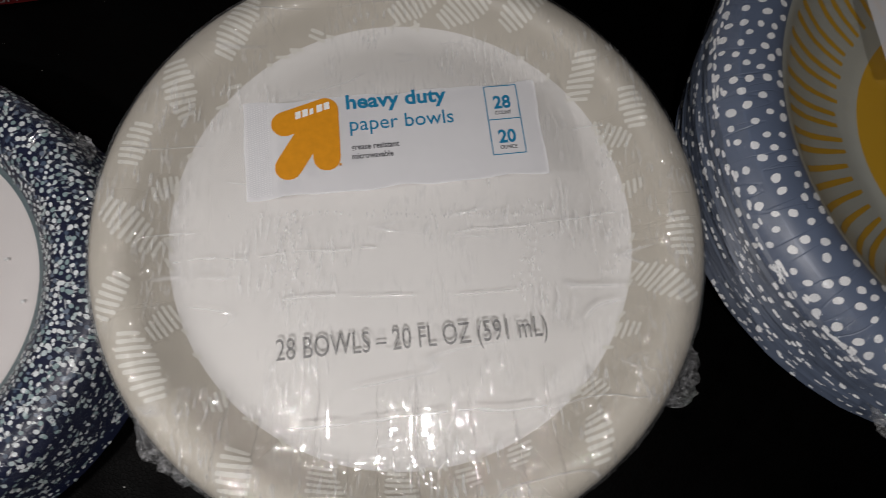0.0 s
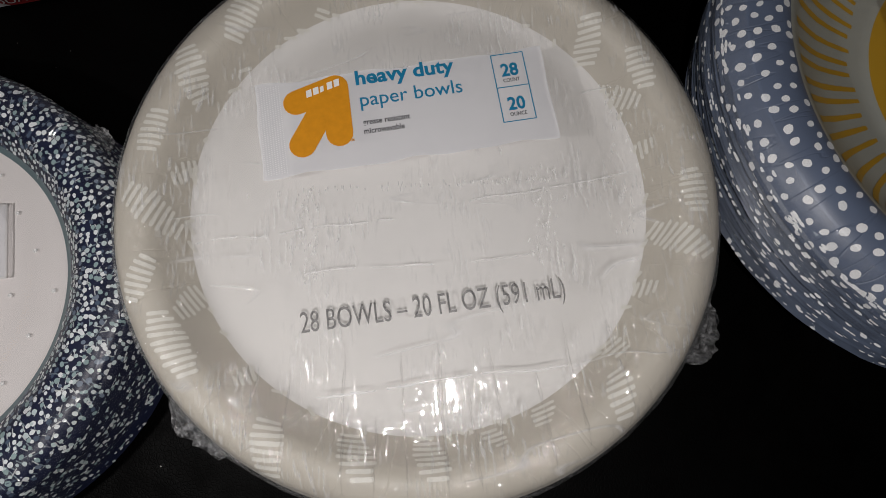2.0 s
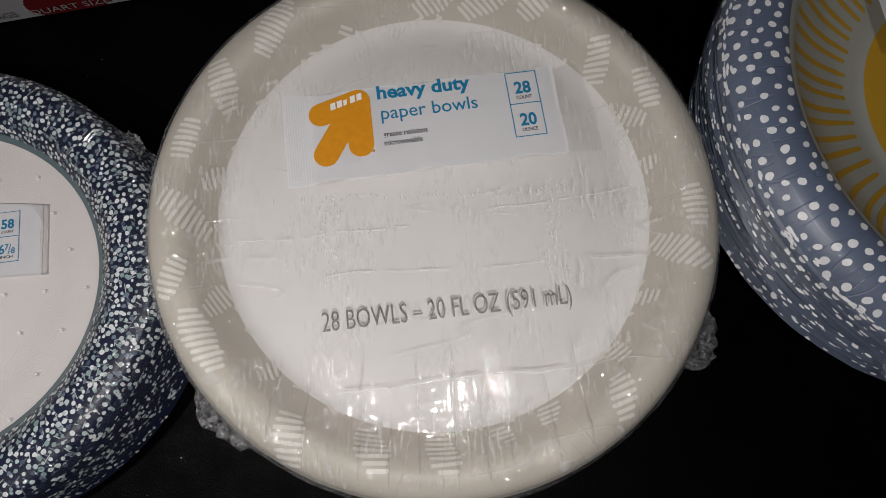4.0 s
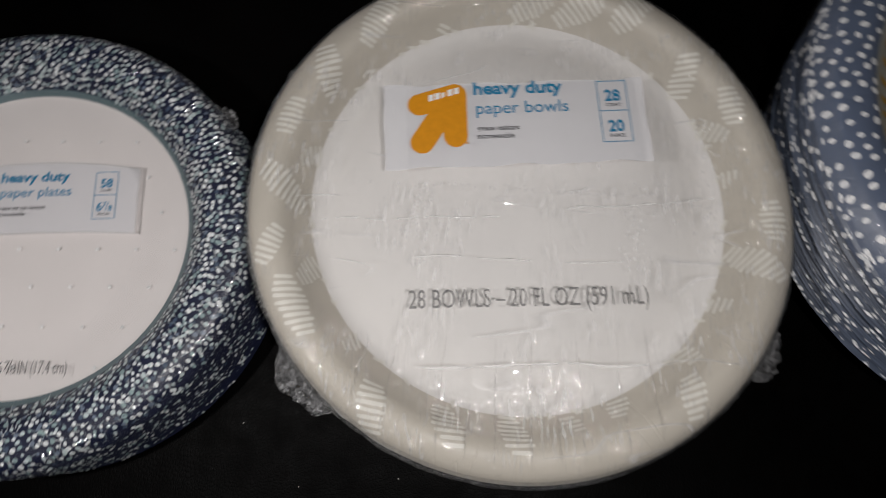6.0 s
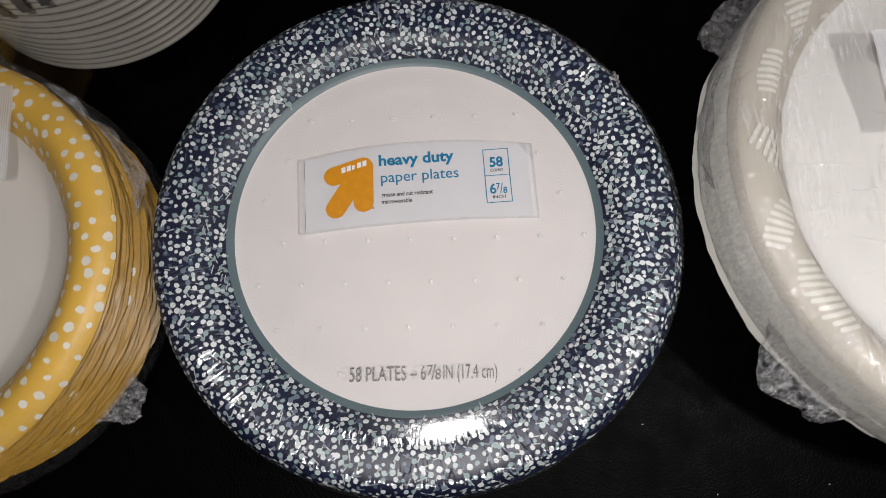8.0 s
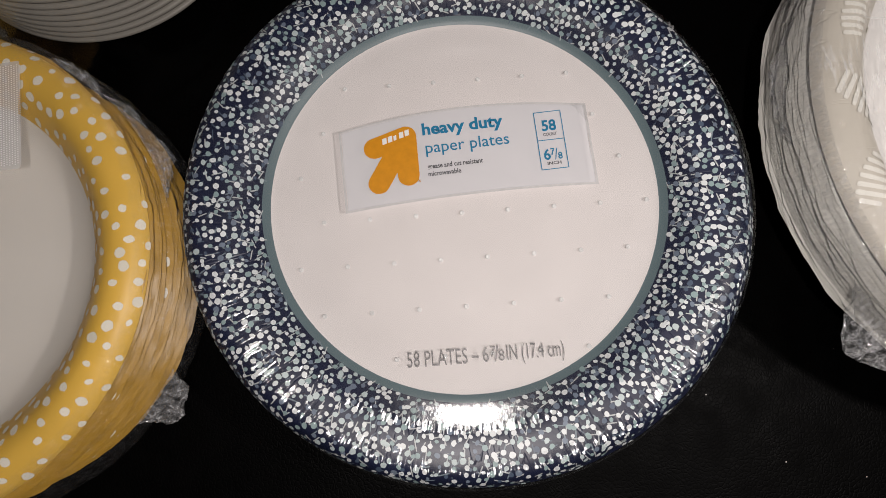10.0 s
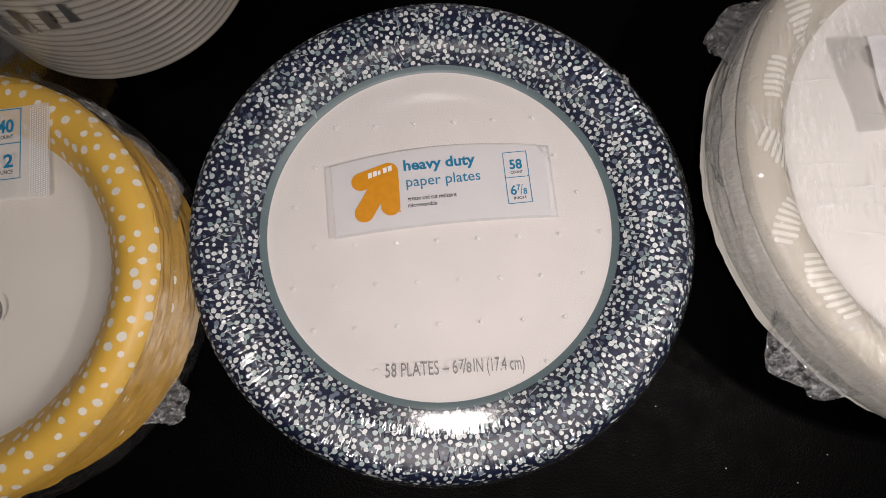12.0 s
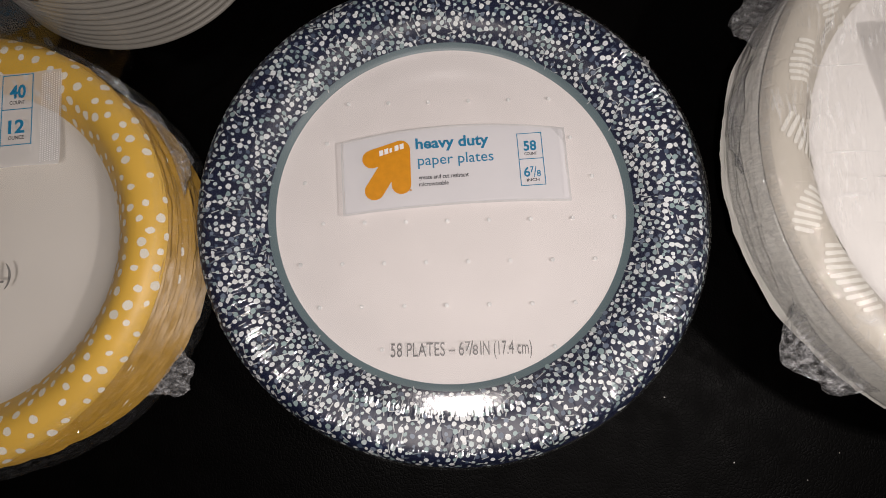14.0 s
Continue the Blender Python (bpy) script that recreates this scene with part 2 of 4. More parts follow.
M_FILM_FOLD = film("gathered_folds_of_film", 0.30, 0.0, 0.06, 0.30)
M_FILM_PLATE = film("clear_film_over_plates", 0.045, 0.75, 0.12, 0.19, 0.0690, 0.0760, edge=0.3, grain=0.08, wrinkle=(34, 12, 60), ridges=0.00030)
M_FILM_LID = film("clear_film_over_rims", 0.02, 0.30, 0.08, 0.15, 0.050, 0.062, edge=0.3)
M_FILM_BAG = film("loose_clear_bag", 0.12, 0.15, 0.08, 0.2)
M_FILM_SIDE = film("crinkled_film", 0.8, 0.8, 0.13, 0.30, haze=0.30)
M_FILM_CLEAR_SIDE = film("tight_clear_film", 0.9, 0.7, 0.10, 0.11, haze=0.05)
M_FILM_WRAP = film("shrunken_film", 0.9, 0.8, 0.14, 0.30, haze=0.55)
# white foam greyed in its base colour, for the light's falloff with distance
M_FOAM = paper("white_foam_dimmed", (0.31, 0.29, 0.255), 0.05, 0.5)
M_LEATHER = leather("black_leather")
# red lowered along with the carton, in place of weaker light there
M_RED = plain("red_print", (0.085, 0.006, 0.007), 0.4)
M_QUART = plain("dull_grey_print", (0.22, 0.21, 0.21), 0.45)
M_GREEN = plain("green_print", (0.08, 0.10, 0.025), 0.45)
# white card painted grey to stand for the torch's falloff
M_CARD = paper("white_carton_dimmed", (0.24, 0.235, 0.245), 0.05, 0.4)
M_DUST = plain("dust", (0.55, 0.53, 0.50), 0.8)
M_WALL = plain("plain_wall_paint", (0.35, 0.34, 0.33), 0.8)
M_FLOOR = plain("dark_floor", (0.06, 0.05, 0.045), 0.6)

# ---- mesh helpers ----


def mesh_object(name, verts, faces, mats, index=None, parent=None, smooth=True, label=""):
    me = bpy.data.meshes.new(name)
    me.from_pydata([tuple(v) for v in verts], [], faces)
    for m in mats if isinstance(mats, (list, tuple)) else [mats]:
        me.materials.append(m)
    if index is not None:
        me.polygons.foreach_set("material_index", index)
    me.polygons.foreach_set("use_smooth", [smooth] * len(me.polygons))
    me.update()
    ob = new(name, me)
    if parent is not None:
        ob.parent = parent
    if label:
        ob["label"] = label
    return ob


def part(name, bm, mat, parent, label="", smooth=True):
    me = bpy.data.meshes.new(name)
    bm.to_mesh(me)
    bm.free()
    me.materials.append(mat)
    me.polygons.foreach_set("use_smooth", [smooth] * len(me.polygons))
    ob = new(name, me)
    ob.parent = parent
    if label:
        ob["label"] = label
    return ob


def thing(name, x, y, turn, label, category, group=""):
    ob = new(name)
    ob.empty_display_size = 0.02
    ob.matrix_world = pose(x, y, 0, 0, 0, turn)
    return tagged(ob, label, category, group)


class Profile:
    """A smooth curve of (r, z) points turned round z; s runs along it in metres."""

    def __init__(self, pts, step=0.0016):
        pts = [Vector((p[0], p[1])) for p in pts]
        fine = []
        for i in range(len(pts) - 1):
            a, b = pts[max(i - 1, 0)], pts[i]
            c, d = pts[i + 1], pts[min(i + 2, len(pts) - 1)]
            k = max(2, int((c - b).length / step))
            for j in range(k):
                t = j / k
                fine.append(0.5 * (2 * b + (c - a) * t + (2 * a - 5 * b + 4 * c - d) * t * t + (3 * b - a - 3 * c + d) * t ** 3))
        fine.append(pts[-1])
        self.p, self.s = fine, [0.0]
        for a, b in zip(fine, fine[1:]):
            self.s.append(self.s[-1] + (b - a).length)
        self.length = self.s[-1]

    def at(self, s):
        s = min(max(s, 0), self.length)
        i = min(max(int(np.searchsorted(self.s, s)) - 1, 0), len(self.p) - 2)
        t = (s - self.s[i]) / max(self.s[i + 1] - self.s[i], 1e-9)
        q, d = self.p[i].lerp(self.p[i + 1], t), (self.p[i + 1] - self.p[i]).normalized()
        return q, Vector((-d.y, d.x))

    def s_of_r(self, r):
        for i, q in enumerate(self.p):
            if q.x >= r:
                return self.s[i]
        return self.length

    def place(self, theta, s, lift=0.0):
        q, nrm = self.at(s)
        r, z = q.x + nrm.x * lift, q.y + nrm.y * lift
        return (r * math.cos(theta), r * math.sin(theta), z)

    def mesh(self, name, mats, parent, segments=144, bands=None, wobble=None, label="", lean=(0.0, 0.0, 0.0)):
        """bands: (upper s, material index) in order along the curve."""
        verts, faces, index = [], [], []
        for q in self.p:
            for k in range(segments):
                th = 2 * math.pi * k / segments
                x, y, z = max(q.x, 1e-5) * math.cos(th), max(q.x, 1e-5) * math.sin(th), q.y
                if wobble:
                    dr, dz = wobble(th, q.x, q.y)
                    x, y, z = x + dr * math.cos(th), y + dr * math.sin(th), z + dz
                down = max(lean[2] - z, 0.0)
                verts.append((x + lean[0] * down, y + lean[1] * down, z))
        for i in range(len(self.p) - 1):
            mid = (self.s[i] + self.s[i + 1]) / 2
            mi = 0
            if bands:
                mi = next((m for up, m in bands if mid <= up), bands[-1][1])
            for k in range(segments):
                k2 = (k + 1) % segments
                faces.append((i * segments + k, (i + 1) * segments + k, (i + 1) * segments + k2, i * segments + k2))
                index.append(mi)
        return mesh_object(name, verts, faces, mats, index, parent, label=label)


class Decals:
    """Printed marks that lie on a turned surface, gathered into one mesh."""

    def __init__(self, prof, lift=0.00012):
        self.prof, self.lift, self.v, self.f = prof, lift, [], []

    def blob(self, theta, s, a, b, turn, rng, sides=9, rough=0.14):
        r = self.prof.at(s)[0].x
        ring = []
        for k in range(sides):
            t = 2 * math.pi * k / sides
            g = 1 + rng.uniform(-rough, rough)
            u, w = a * g * math.cos(t), b * g * math.sin(t)
            du, ds = u * math.cos(turn) - w * math.sin(turn), u * math.sin(turn) + w * math.cos(turn)
            ring.append(self.prof.place(theta + du / r, s + ds, self.lift))
        i = len(self.v)
        self.v += ring
        self.f.append(tuple(range(i, i + sides)))

    def stroke(self, theta, s, length, width, turn, rng, taper=0.75, n=7, bend=0.0):
        """A brush stroke; turn: its angle from the tangent."""
        r = self.prof.at(s)[0].x
        i = len(self.v)
        stops = [(-0.5, 1 - 0.62 * taper), (-0.47, 1 - 0.2 * taper), (-0.40, 1.0), (-0.2, 1.0), (0.0, 1.0), (0.2, 1.0), (0.40, 1.0), (0.47, 1 - 0.2 * taper), (0.5, 1 - 0.62 * taper)]
        if n < 5:
            stops = stops[::2]
        n = len(stops) - 1
        for t, g in stops:
            w = width * 0.5 * g * (1 + rng.uniform(-0.10, 0.10))
            for side in (-1, 1):
                u, q = t * length, side * w + bend * t * t * length
                du, ds = u * math.cos(turn) - q * math.sin(turn), u * math.sin(turn) + q * math.cos(turn)
                self.v.append(self.prof.place(theta + du / r, s + ds, self.lift))
        for k in range(n):
            a = i + 2 * k
            self.f.append((a, a + 2, a + 3, a + 1))

    def object(self, name, mat, parent, label=""):
        ob = mesh_object(name, self.v, self.f, mat, None, parent, True, label)
        ob["kind"] = "stuff"
        return ob


def lettering(text, x, y, z, height, mat, parent, width=None, bold=0.0, turn=0.0, name="lettering", bend=0.0):
    """Printed words of a cap height, squeezed to a width; bend curves the line upward at its middle."""
    cu = bpy.data.curves.new(name, "FONT")
    cu.body, cu.size, cu.fill_mode = text, 1.0, "FRONT"
    cu.offset = bold
    cu.resolution_u = 3
    tmp = bpy.data.objects.new("tmp", cu)
    scene.collection.objects.link(tmp)
    me = bpy.data.meshes.new_from_object(tmp)
    bpy.data.objects.remove(tmp)
    bpy.data.curves.remove(cu)
    co = np.array([v.co[:] for v in me.vertices])
    k = height / 0.70
    lo, hi = co[:, 0].min(), co[:, 0].max()
    kx = k if width is None else width / (hi - lo)
    c, s = math.cos(radians(turn)), math.sin(radians(turn))
    for v in me.vertices:
        u, w = (v.co.x - lo) * kx, v.co.y * k
        if bend:
            full = (hi - lo) * kx
            w -= bend * (2 * u / full - 1) ** 2
        v.co = (x + u * c - w * s, y + u * s + w * c, z)
    me.materials.clear()
    me.materials.append(mat)
    ob = new(name, me)
    ob.parent = parent
    return ob


def flat_shape(name, outlines, z, mat, parent, label=""):
    """Flat printed shapes from outlines, each a hair above the one before."""
    v, f = [], []
    for n, o in enumerate(outlines):
        f.append(tuple(range(len(v), len(v) + len(o))))
        v += [(p[0], p[1], z + n * 0.00003) for p in o]
    return mesh_object(name, v, f, mat, None, parent, False, label)


def capsule(x0, y0, x1, y1, r, n=9):
    a = math.atan2(y1 - y0, x1 - x0)
    pts = [(x1 + r * math.cos(a - math.pi / 2 + math.pi * k / n), y1 + r * math.sin(a - math.pi / 2 + math.pi * k / n)) for k in range(n + 1)]
    return pts + [(x0 + r * math.cos(a + math.pi / 2 + math.pi * k / n), y0 + r * math.sin(a + math.pi / 2 + math.pi * k / n)) for k in range(n + 1)]


def box_lines(x0, y0, x1, y1, ym, w):
    """The ruled frame round two figures, with a bar between them."""
    def bar(a, b, c, d):
        return [(a, b), (c, b), (c, d), (a, d)]
    return [bar(x0, y0, x1, y0 + w), bar(x0, y1 - w, x1, y1), bar(x0, y0 + w, x0 + w, y1 - w), bar(x1 - w, y0 + w, x1, y1 - w), bar(x0 + w, ym - w / 2, x1 - w, ym + w / 2)]


def place_label(parent, corners, z, wave, rng, figures, words, hatch_left=True, bow=0.0, dip=0.0, hatch_right=False, sheet=None):
    """A printed strip in the film: white ground, orange arrow, two lines of words and a ruled box with two figures.
    corners: lower left, lower right, upper left of the strip in the thing's own plan."""
    (ax, ay), (bx, by), (cx, cy) = corners
    L, H = math.hypot(bx - ax, by - ay), math.hypot(cx - ax, cy - ay)
    ob = new("label")
    turn = math.degrees(math.atan2(by - ay, bx - ax))
    nx, ny = 48, 12
    reach = 0.965 if wave > 0.001 else 1.0
    verts, faces = [], []
    for j in range(ny + 1):
        for i in range(nx + 1):
            u, w = i / nx, j / ny
            edge = wave * (math.sin(u * 19 + 1.3) * 0.5 + math.sin(u * 34) * 0.35) * (w - 0.5) * 0.9
            verts.append((u * L * reach + 0.0002 * math.sin(w * 9), w * H + edge + bow * (0.4 + 0.6 * w) * (1 - (2 * u - 1) ** 2), dip * (2 * u - 1) ** 2))
    for j in range(ny):
        for i in range(nx):
            a = j * (nx + 1) + i
            faces.append((a, a + 1, a + nx + 2, a + nx + 1))
    me = bpy.data.meshes.new("label")
    me.from_pydata(verts, [], faces)
    me.materials.append(sheet or M_LABEL)
    ob.data = None
    lab = bpy.data.objects.new("label", me)
    scene.collection.objects.link(lab)
    bpy.data.objects.remove(ob)
    lab.parent = parent
    lab.matrix_basis = pose(ax, ay, z, 0, 0, turn)
    lab["label"] = "white printed strip under the film"
    zt = 0.0001 + max(dip, 0)

    def up(u, w):
        return bow * (0.4 + 0.6 * w) * (1 - (2 * u - 1) ** 2)
    # thin grey bars round the strip, painted as its soft edge shadow
    rim = []
    w = 0.0007
    steps = 16
    for yy in (-w, H):
        for q in range(steps):
            u0, u1 = q / steps, (q + 1) / steps
            b0, b1 = up(u0, yy > 0), up(u1, yy > 0)
            rim.append([(u0 * L, yy + b0), (u1 * L, yy + b1), (u1 * L, yy + w + b1), (u0 * L, yy + w + b0)])
    rim += [[(-w, -w), (0, -w), (0, H + w), (-w, H + w)], [(L, -w), (L + w, -w), (L + w, H + w), (L, H + w)]]
    if wave < 0.001 and sheet is None:
        v, f = [], []
        for o in rim:
            f.append(tuple(range(len(v), len(v) + 4)))
            v += [(p[0], p[1], 0.00005) for p in o]
        mesh_object("label_shadow", v, f, M_LABEL_SHADOW, None, lab, False, "grey shadow line painted round the strip")
    # arrow: a top bar, an upright and a slanting tail that meet in one corner
    r = H * 0.132

    def at(u, w):
        return u * L, w * H

    def limb(a, b):
        return capsule(*at(*a), *at(*b), r)
    corner, bar_end, foot, tail = (0.262, 0.868), (0.131, 0.757), (0.258, 0.362), (0.136, 0.300)
    flat_shape("arrow_logo", [limb(bar_end, corner), limb(corner, foot), limb(tail, corner), [at(0.17, 0.66), at(0.245, 0.52), at(0.28, 0.85), at(0.19, 0.82)]], zt, M_ORANGE, lab, "orange arrow print")
    lettering("TM", L * 0.288, H * 0.262, zt, H * 0.034, M_ORANGE, lab, L * 0.014, 0.02)
    bars = []
    for k, wd in enumerate((0.018, 0.018, 0.012, 0.018, 0.018)):
        bu, bw = 0.166 + 0.0235 * k, 0.790 + 0.0185 * k
        tall = 0.062 if k == 2 else 0.078
        bars.append([at(bu, bw), at(bu + wd, bw + 0.013), at(bu + wd, bw + 0.013 + tall), at(bu, bw + tall)])
    flat_shape("logo_bars", bars, zt + 0.00016, M_LOGO, lab, "white bars in the arrow")
    lettering(words[0], L * 0.332, H * 0.862, zt, H * 0.150, M_BLUE, lab, L * 0.332, 0.030)
    lettering(words[1], L * 0.338, H * 0.620, zt, H * 0.148, M_BLUE, lab, L * 0.341, 0.004)
    if words[2]:
        lettering(words[2], L * 0.337, H * 0.418, zt, H * 0.060, M_INK, lab, L * words[4], 0.02)
        lettering(words[3], L * 0.337, H * 0.322, zt, H * 0.060, M_INK, lab, L * 0.133, 0.02)
    fx0, fx1 = L * 0.791, L * 0.903
    fy = H * 0.055
    flat_shape("ruled_box", box_lines(fx0, H * 0.170 + fy, fx1, H * 0.925 + fy, H * 0.55 + fy, L * 0.0034), zt, M_BLUE, lab)
    fw = fx1 - fx0
    for k, (big, small) in enumerate(figures):
        base = H * (0.675 if k == 0 else 0.300) + fy
        if big.isdigit():
            lettering(big, fx0 + fw * 0.24, base, zt, H * 0.135, M_BLUE, lab, fw * 0.52, 0.03)
        else:
            lettering(big[0], fx0 + fw * 0.16, base, zt, H * 0.135, M_BLUE, lab, fw * 0.25, 0.02)
            lettering(big[1], fx0 + fw * 0.42, base + H * 0.055, zt, H * 0.085, M_BLUE, lab, fw * 0.15, 0.02)
            lettering("/", fx0 + fw * 0.545, base - H * 0.01, zt, H * 0.15, M_BLUE, lab, fw * 0.13, 0.0)
            lettering(big[3], fx0 + fw * 0.67, base - H * 0.005, zt, H * 0.085, M_BLUE, lab, fw * 0.16, 0.02)
        lettering(small, fx0 + fw * 0.25, base - H * 0.070, zt, H * 0.040, M_INK, lab, fw * 0.50, 0.02)
    if hatch_left or hatch_right:
        marks = []
        shift = 0.0 if hatch_left else L * 0.925
        for i in range(9):
            for j in range(46):
                ux, uy = shift + L * (0.008 + 0.0085 * i), H * (0.03 + 0.0205 * j) + (i % 2) * H * 0.01
                marks.append([(ux, uy), (ux + L * 0.0042, uy), (ux + L * 0.0042, uy + H * 0.010), (ux, uy + H * 0.010)])
        v, f = [], []
        for o in marks:
            f.append(tuple(range(len(v), len(v) + 4)))
            v += [(p[0], p[1], zt) for p in o]
        mesh_object("hatching", v, f, M_HATCH, None, lab, False)["kind"] = "stuff"
    return lab


def film_flap(parent, theta, r, z, out, spread, seed, droop=0.3, label="crumpled clear film end"):
    """A gathered tail of shrink film that stands off the side of a stack."""
    verts, faces = [], []
    n, m = 18, 12
    for j in range(m + 1):
        v = j / m
        for i in range(n + 1):
            u = i / n - 0.5
            env = (1 - 0.25 * v) * (1 - 0.25 * noise.noise((seed, u * 5, 3.0)) * v)
            th = theta + u * spread * env
            reach = out * v * (0.72 + 0.25 * noise.noise((u * 3.0, seed, 1.0))) * (1 - (2 * abs(u)) ** 3 * 0.75)
            fold = noise.noise((u * 11 + seed, v * 4, 0.0)) * 0.0020 * v + noise.noise((u * 22, v * 12, seed)) * 0.0007
            rr = r + reach + fold * 0.6
            zz = z - droop * reach + fold * 1.5 + noise.noise((u * 8, v * 5, seed + 7)) * 0.004 * v
            verts.append((rr * math.cos(th), rr * math.sin(th), zz))
    for j in range(m):
        for i in range(n):
            a = j * (n + 1) + i
            faces.append((a, a + 1, a + n + 2, a + n + 1))
    return mesh_object("film_flap", verts, faces, M_FILM_WRAP, None, parent, True, label)


def film_crease(parent, x0, y0, x1, y1, z, seed, width=0.00035):
    """A thin raised fold that runs across taut film, broken here and there."""
    verts, faces = [], []
    steps = 90
    for k in range(steps + 1):
        t = k / steps
        x, y = x0 + (x1 - x0) * t, y0 + (y1 - y0) * t + 0.0012 * noise.noise((t * 4, seed, 0.0)) + 0.0003 * noise.noise((t * 22, seed, 3.0))
        w = width * max(0.15, 0.55 + 0.9 * noise.noise((t * 14, seed, 6.0)))
        for q, h in ((-1, 0.0), (0, 0.00032), (1, 0.0)):
            verts.append((x, y + q * w, z + h))
    for k in range(steps):
        if noise.noise((k * 0.13, seed, 9.0)) < -0.22:
            continue
        a = 3 * k
        faces += [(a, a + 3, a + 4, a + 1), (a + 1, a + 4, a + 5, a + 2)]
    return mesh_object("film_crease", verts, faces, M_CREASE, None, parent, True, "thin raised fold in the clear film")


def film_fold(parent, skin, x, y0, y1, seed, width=0.0011, height=0.00045):
    """A gathered fold that runs down taut film towards the rim, rounded across and wavering."""
    verts, faces = [], []
    steps, across = 46, 6
    for k in range(steps + 1):
        t = k / steps
        y = y0 + (y1 - y0) * t
        mid = x * (1 + 0.10 * t) + 0.0007 * noise.noise((t * 3, seed, 0.0)) + 0.0002 * noise.noise((t * 16, seed, 2.0))
        grow = min(1.0, 5 * t) * min(1.0, 6 * (1 - t)) * (0.75 + 0.7 * noise.noise((t * 9, seed, 4.0)))
        for q in range(across + 1):
            a = math.pi * q / across
            px = mid - width * 0.5 * max(grow, 0.2) * math.cos(a)
            z = skin.at(skin.s_of_r(math.hypot(px, y)))[0].y
            verts.append((px, y, z + 0.00006 + height * max(grow, 0.1) * math.sin(a)))
    for k in range(steps):
        for q in range(across):
            a = k * (across + 1) + q
            faces.append((a, a + 1, a + across + 2, a + across + 1))
    return mesh_object("film_fold", verts, faces, M_FILM_FOLD, None, parent, True, "glossy gathered fold in the clear film")


def film_dents(parent, columns, z, count, rng):
    """Short upright puckers of the film, gathered in columns."""
    verts, faces = [], []
    for x0, x1, y0, y1, spread in columns:
        for _ in range(count):
            t = rng.random()
            x, y = x0 + (x1 - x0) * t + rng.gauss(0, spread), y0 + (y1 - y0) * t
            a, b = rng.uniform(0.00012, 0.00026), rng.uniform(0.0004, 0.0012)
            i = len(verts)
            verts += [(x, y - b, z), (x + a, y, z), (x, y + b, z), (x - a, y, z), (x + a * 0.2, y, z + 0.00030)]
            faces += [(i, i + 1, i + 4), (i + 1, i + 2, i + 4), (i + 2, i + 3, i + 4), (i + 3, i, i + 4)]
    ob = mesh_object("film_pucker", verts, faces, M_CREASE, None, parent, True, "small upright puckers in the clear film")
    ob["kind"] = "stuff"
    return ob


def crinkle_skin(amp, scale, seed, r_from):
    """Folds of film on the side of a stack, none on its top."""
    def w(th, r, z):
        k = min(max((r - r_from) / 0.004, 0), 1)
        a = noise.noise((math.cos(th) * scale, math.sin(th) * scale, z * 220 + seed))
        b = noise.noise((math.cos(th) * scale * 4, math.sin(th) * scale * 4, z * 500 + seed))
        return amp * k * (0.8 + a + 0.5 * b), 0.0
    return w


def stack_pieces(name, parent, prof, mats, bands, count, gap, rng, jitter, label="", decals=None, lean=(0.0, 0.0), wave=0.0, shrink=0.0):
    """The nested pieces below the top one: one shared mesh, each shifted a little; wave: how far the rim is crushed."""
    outer = prof.p[-1].x

    def crushed(th, r, z):
        k = min(max((r - outer + 0.006) / 0.006, 0), 1)
        a = noise.noise((math.cos(th) * 7, math.sin(th) * 7, 1.0)) + 0.7 * noise.noise((math.cos(th) * 19, math.sin(th) * 19, 4.0))
        return wave * 0.9 * k * a, wave * k * noise.noise((math.cos(th) * 12, math.sin(th) * 12, 9.0))

    first, gx, gy = None, 0.0, 0.0
    for k in range(1, count):
        if first is None:
            ob = prof.mesh(name, mats, parent, 144 if wave else 96, bands, wobble=crushed if wave else None)
            first = ob.data
        else:
            ob = new(name, first)
            ob.parent = parent
        if k % 5 == 1:
            gx, gy = rng.uniform(-jitter, jitter) * 0.7, rng.uniform(-jitter, jitter) * 0.7
        ob.matrix_basis = pose(gx + lean[0] * k + rng.uniform(-jitter, jitter) * 0.6, gy + lean[1] * k + rng.uniform(-jitter, jitter) * 0.6, -gap * k, rng.uniform(-0.25, 0.25), rng.uniform(-0.25, 0.25), rng.uniform(0, 360)) @ Matrix.Scale(1 - shrink * k, 4)
        if decals is not None:
            d = new("edge_print", decals)
            d.parent = ob
            d["kind"] = "stuff"


# ---- the setting: a dark room, a black leather ottoman ----


def slab(name, lo, hi, mat, bevel, label):
    bm = bmesh.new()
    bmesh.ops.create_cube(bm, size=1)
    for v in bm.verts:
        v.co = [lo[i] + (v.co[i] + 0.5) * (hi[i] - lo[i]) for i in range(3)]
    if bevel:
        bmesh.ops.bevel(bm, geom=bm.edges[:], offset=bevel, segments=4, affect="EDGES")
    ob = part(name, bm, mat, None, smooth=False)
    return tagged(ob, label, kind="structure")


slab("floor", (-2.5, -2.5, -0.46), (2.5, 2.5, -0.42), M_FLOOR, 0, "dark floor under the ottoman")
slab("ceiling", (-2.5, -2.5, 2.0), (2.5, 2.5, 2.05), M_WALL, 0, "plain painted ceiling in the dark")
slab("wall_north", (-2.5, 2.5, -0.42), (2.5, 2.6, 2.0), M_WALL, 0, "plain painted wall in the dark")
slab("wall_south", (-2.5, -2.6, -0.42), (2.5, -2.5, 2.0), M_WALL, 0, "plain painted wall in the dark")
slab("wall_east", (2.5, -2.6, -0.42), (2.6, 2.6, 2.0), M_WALL, 0, "plain painted wall in the dark")
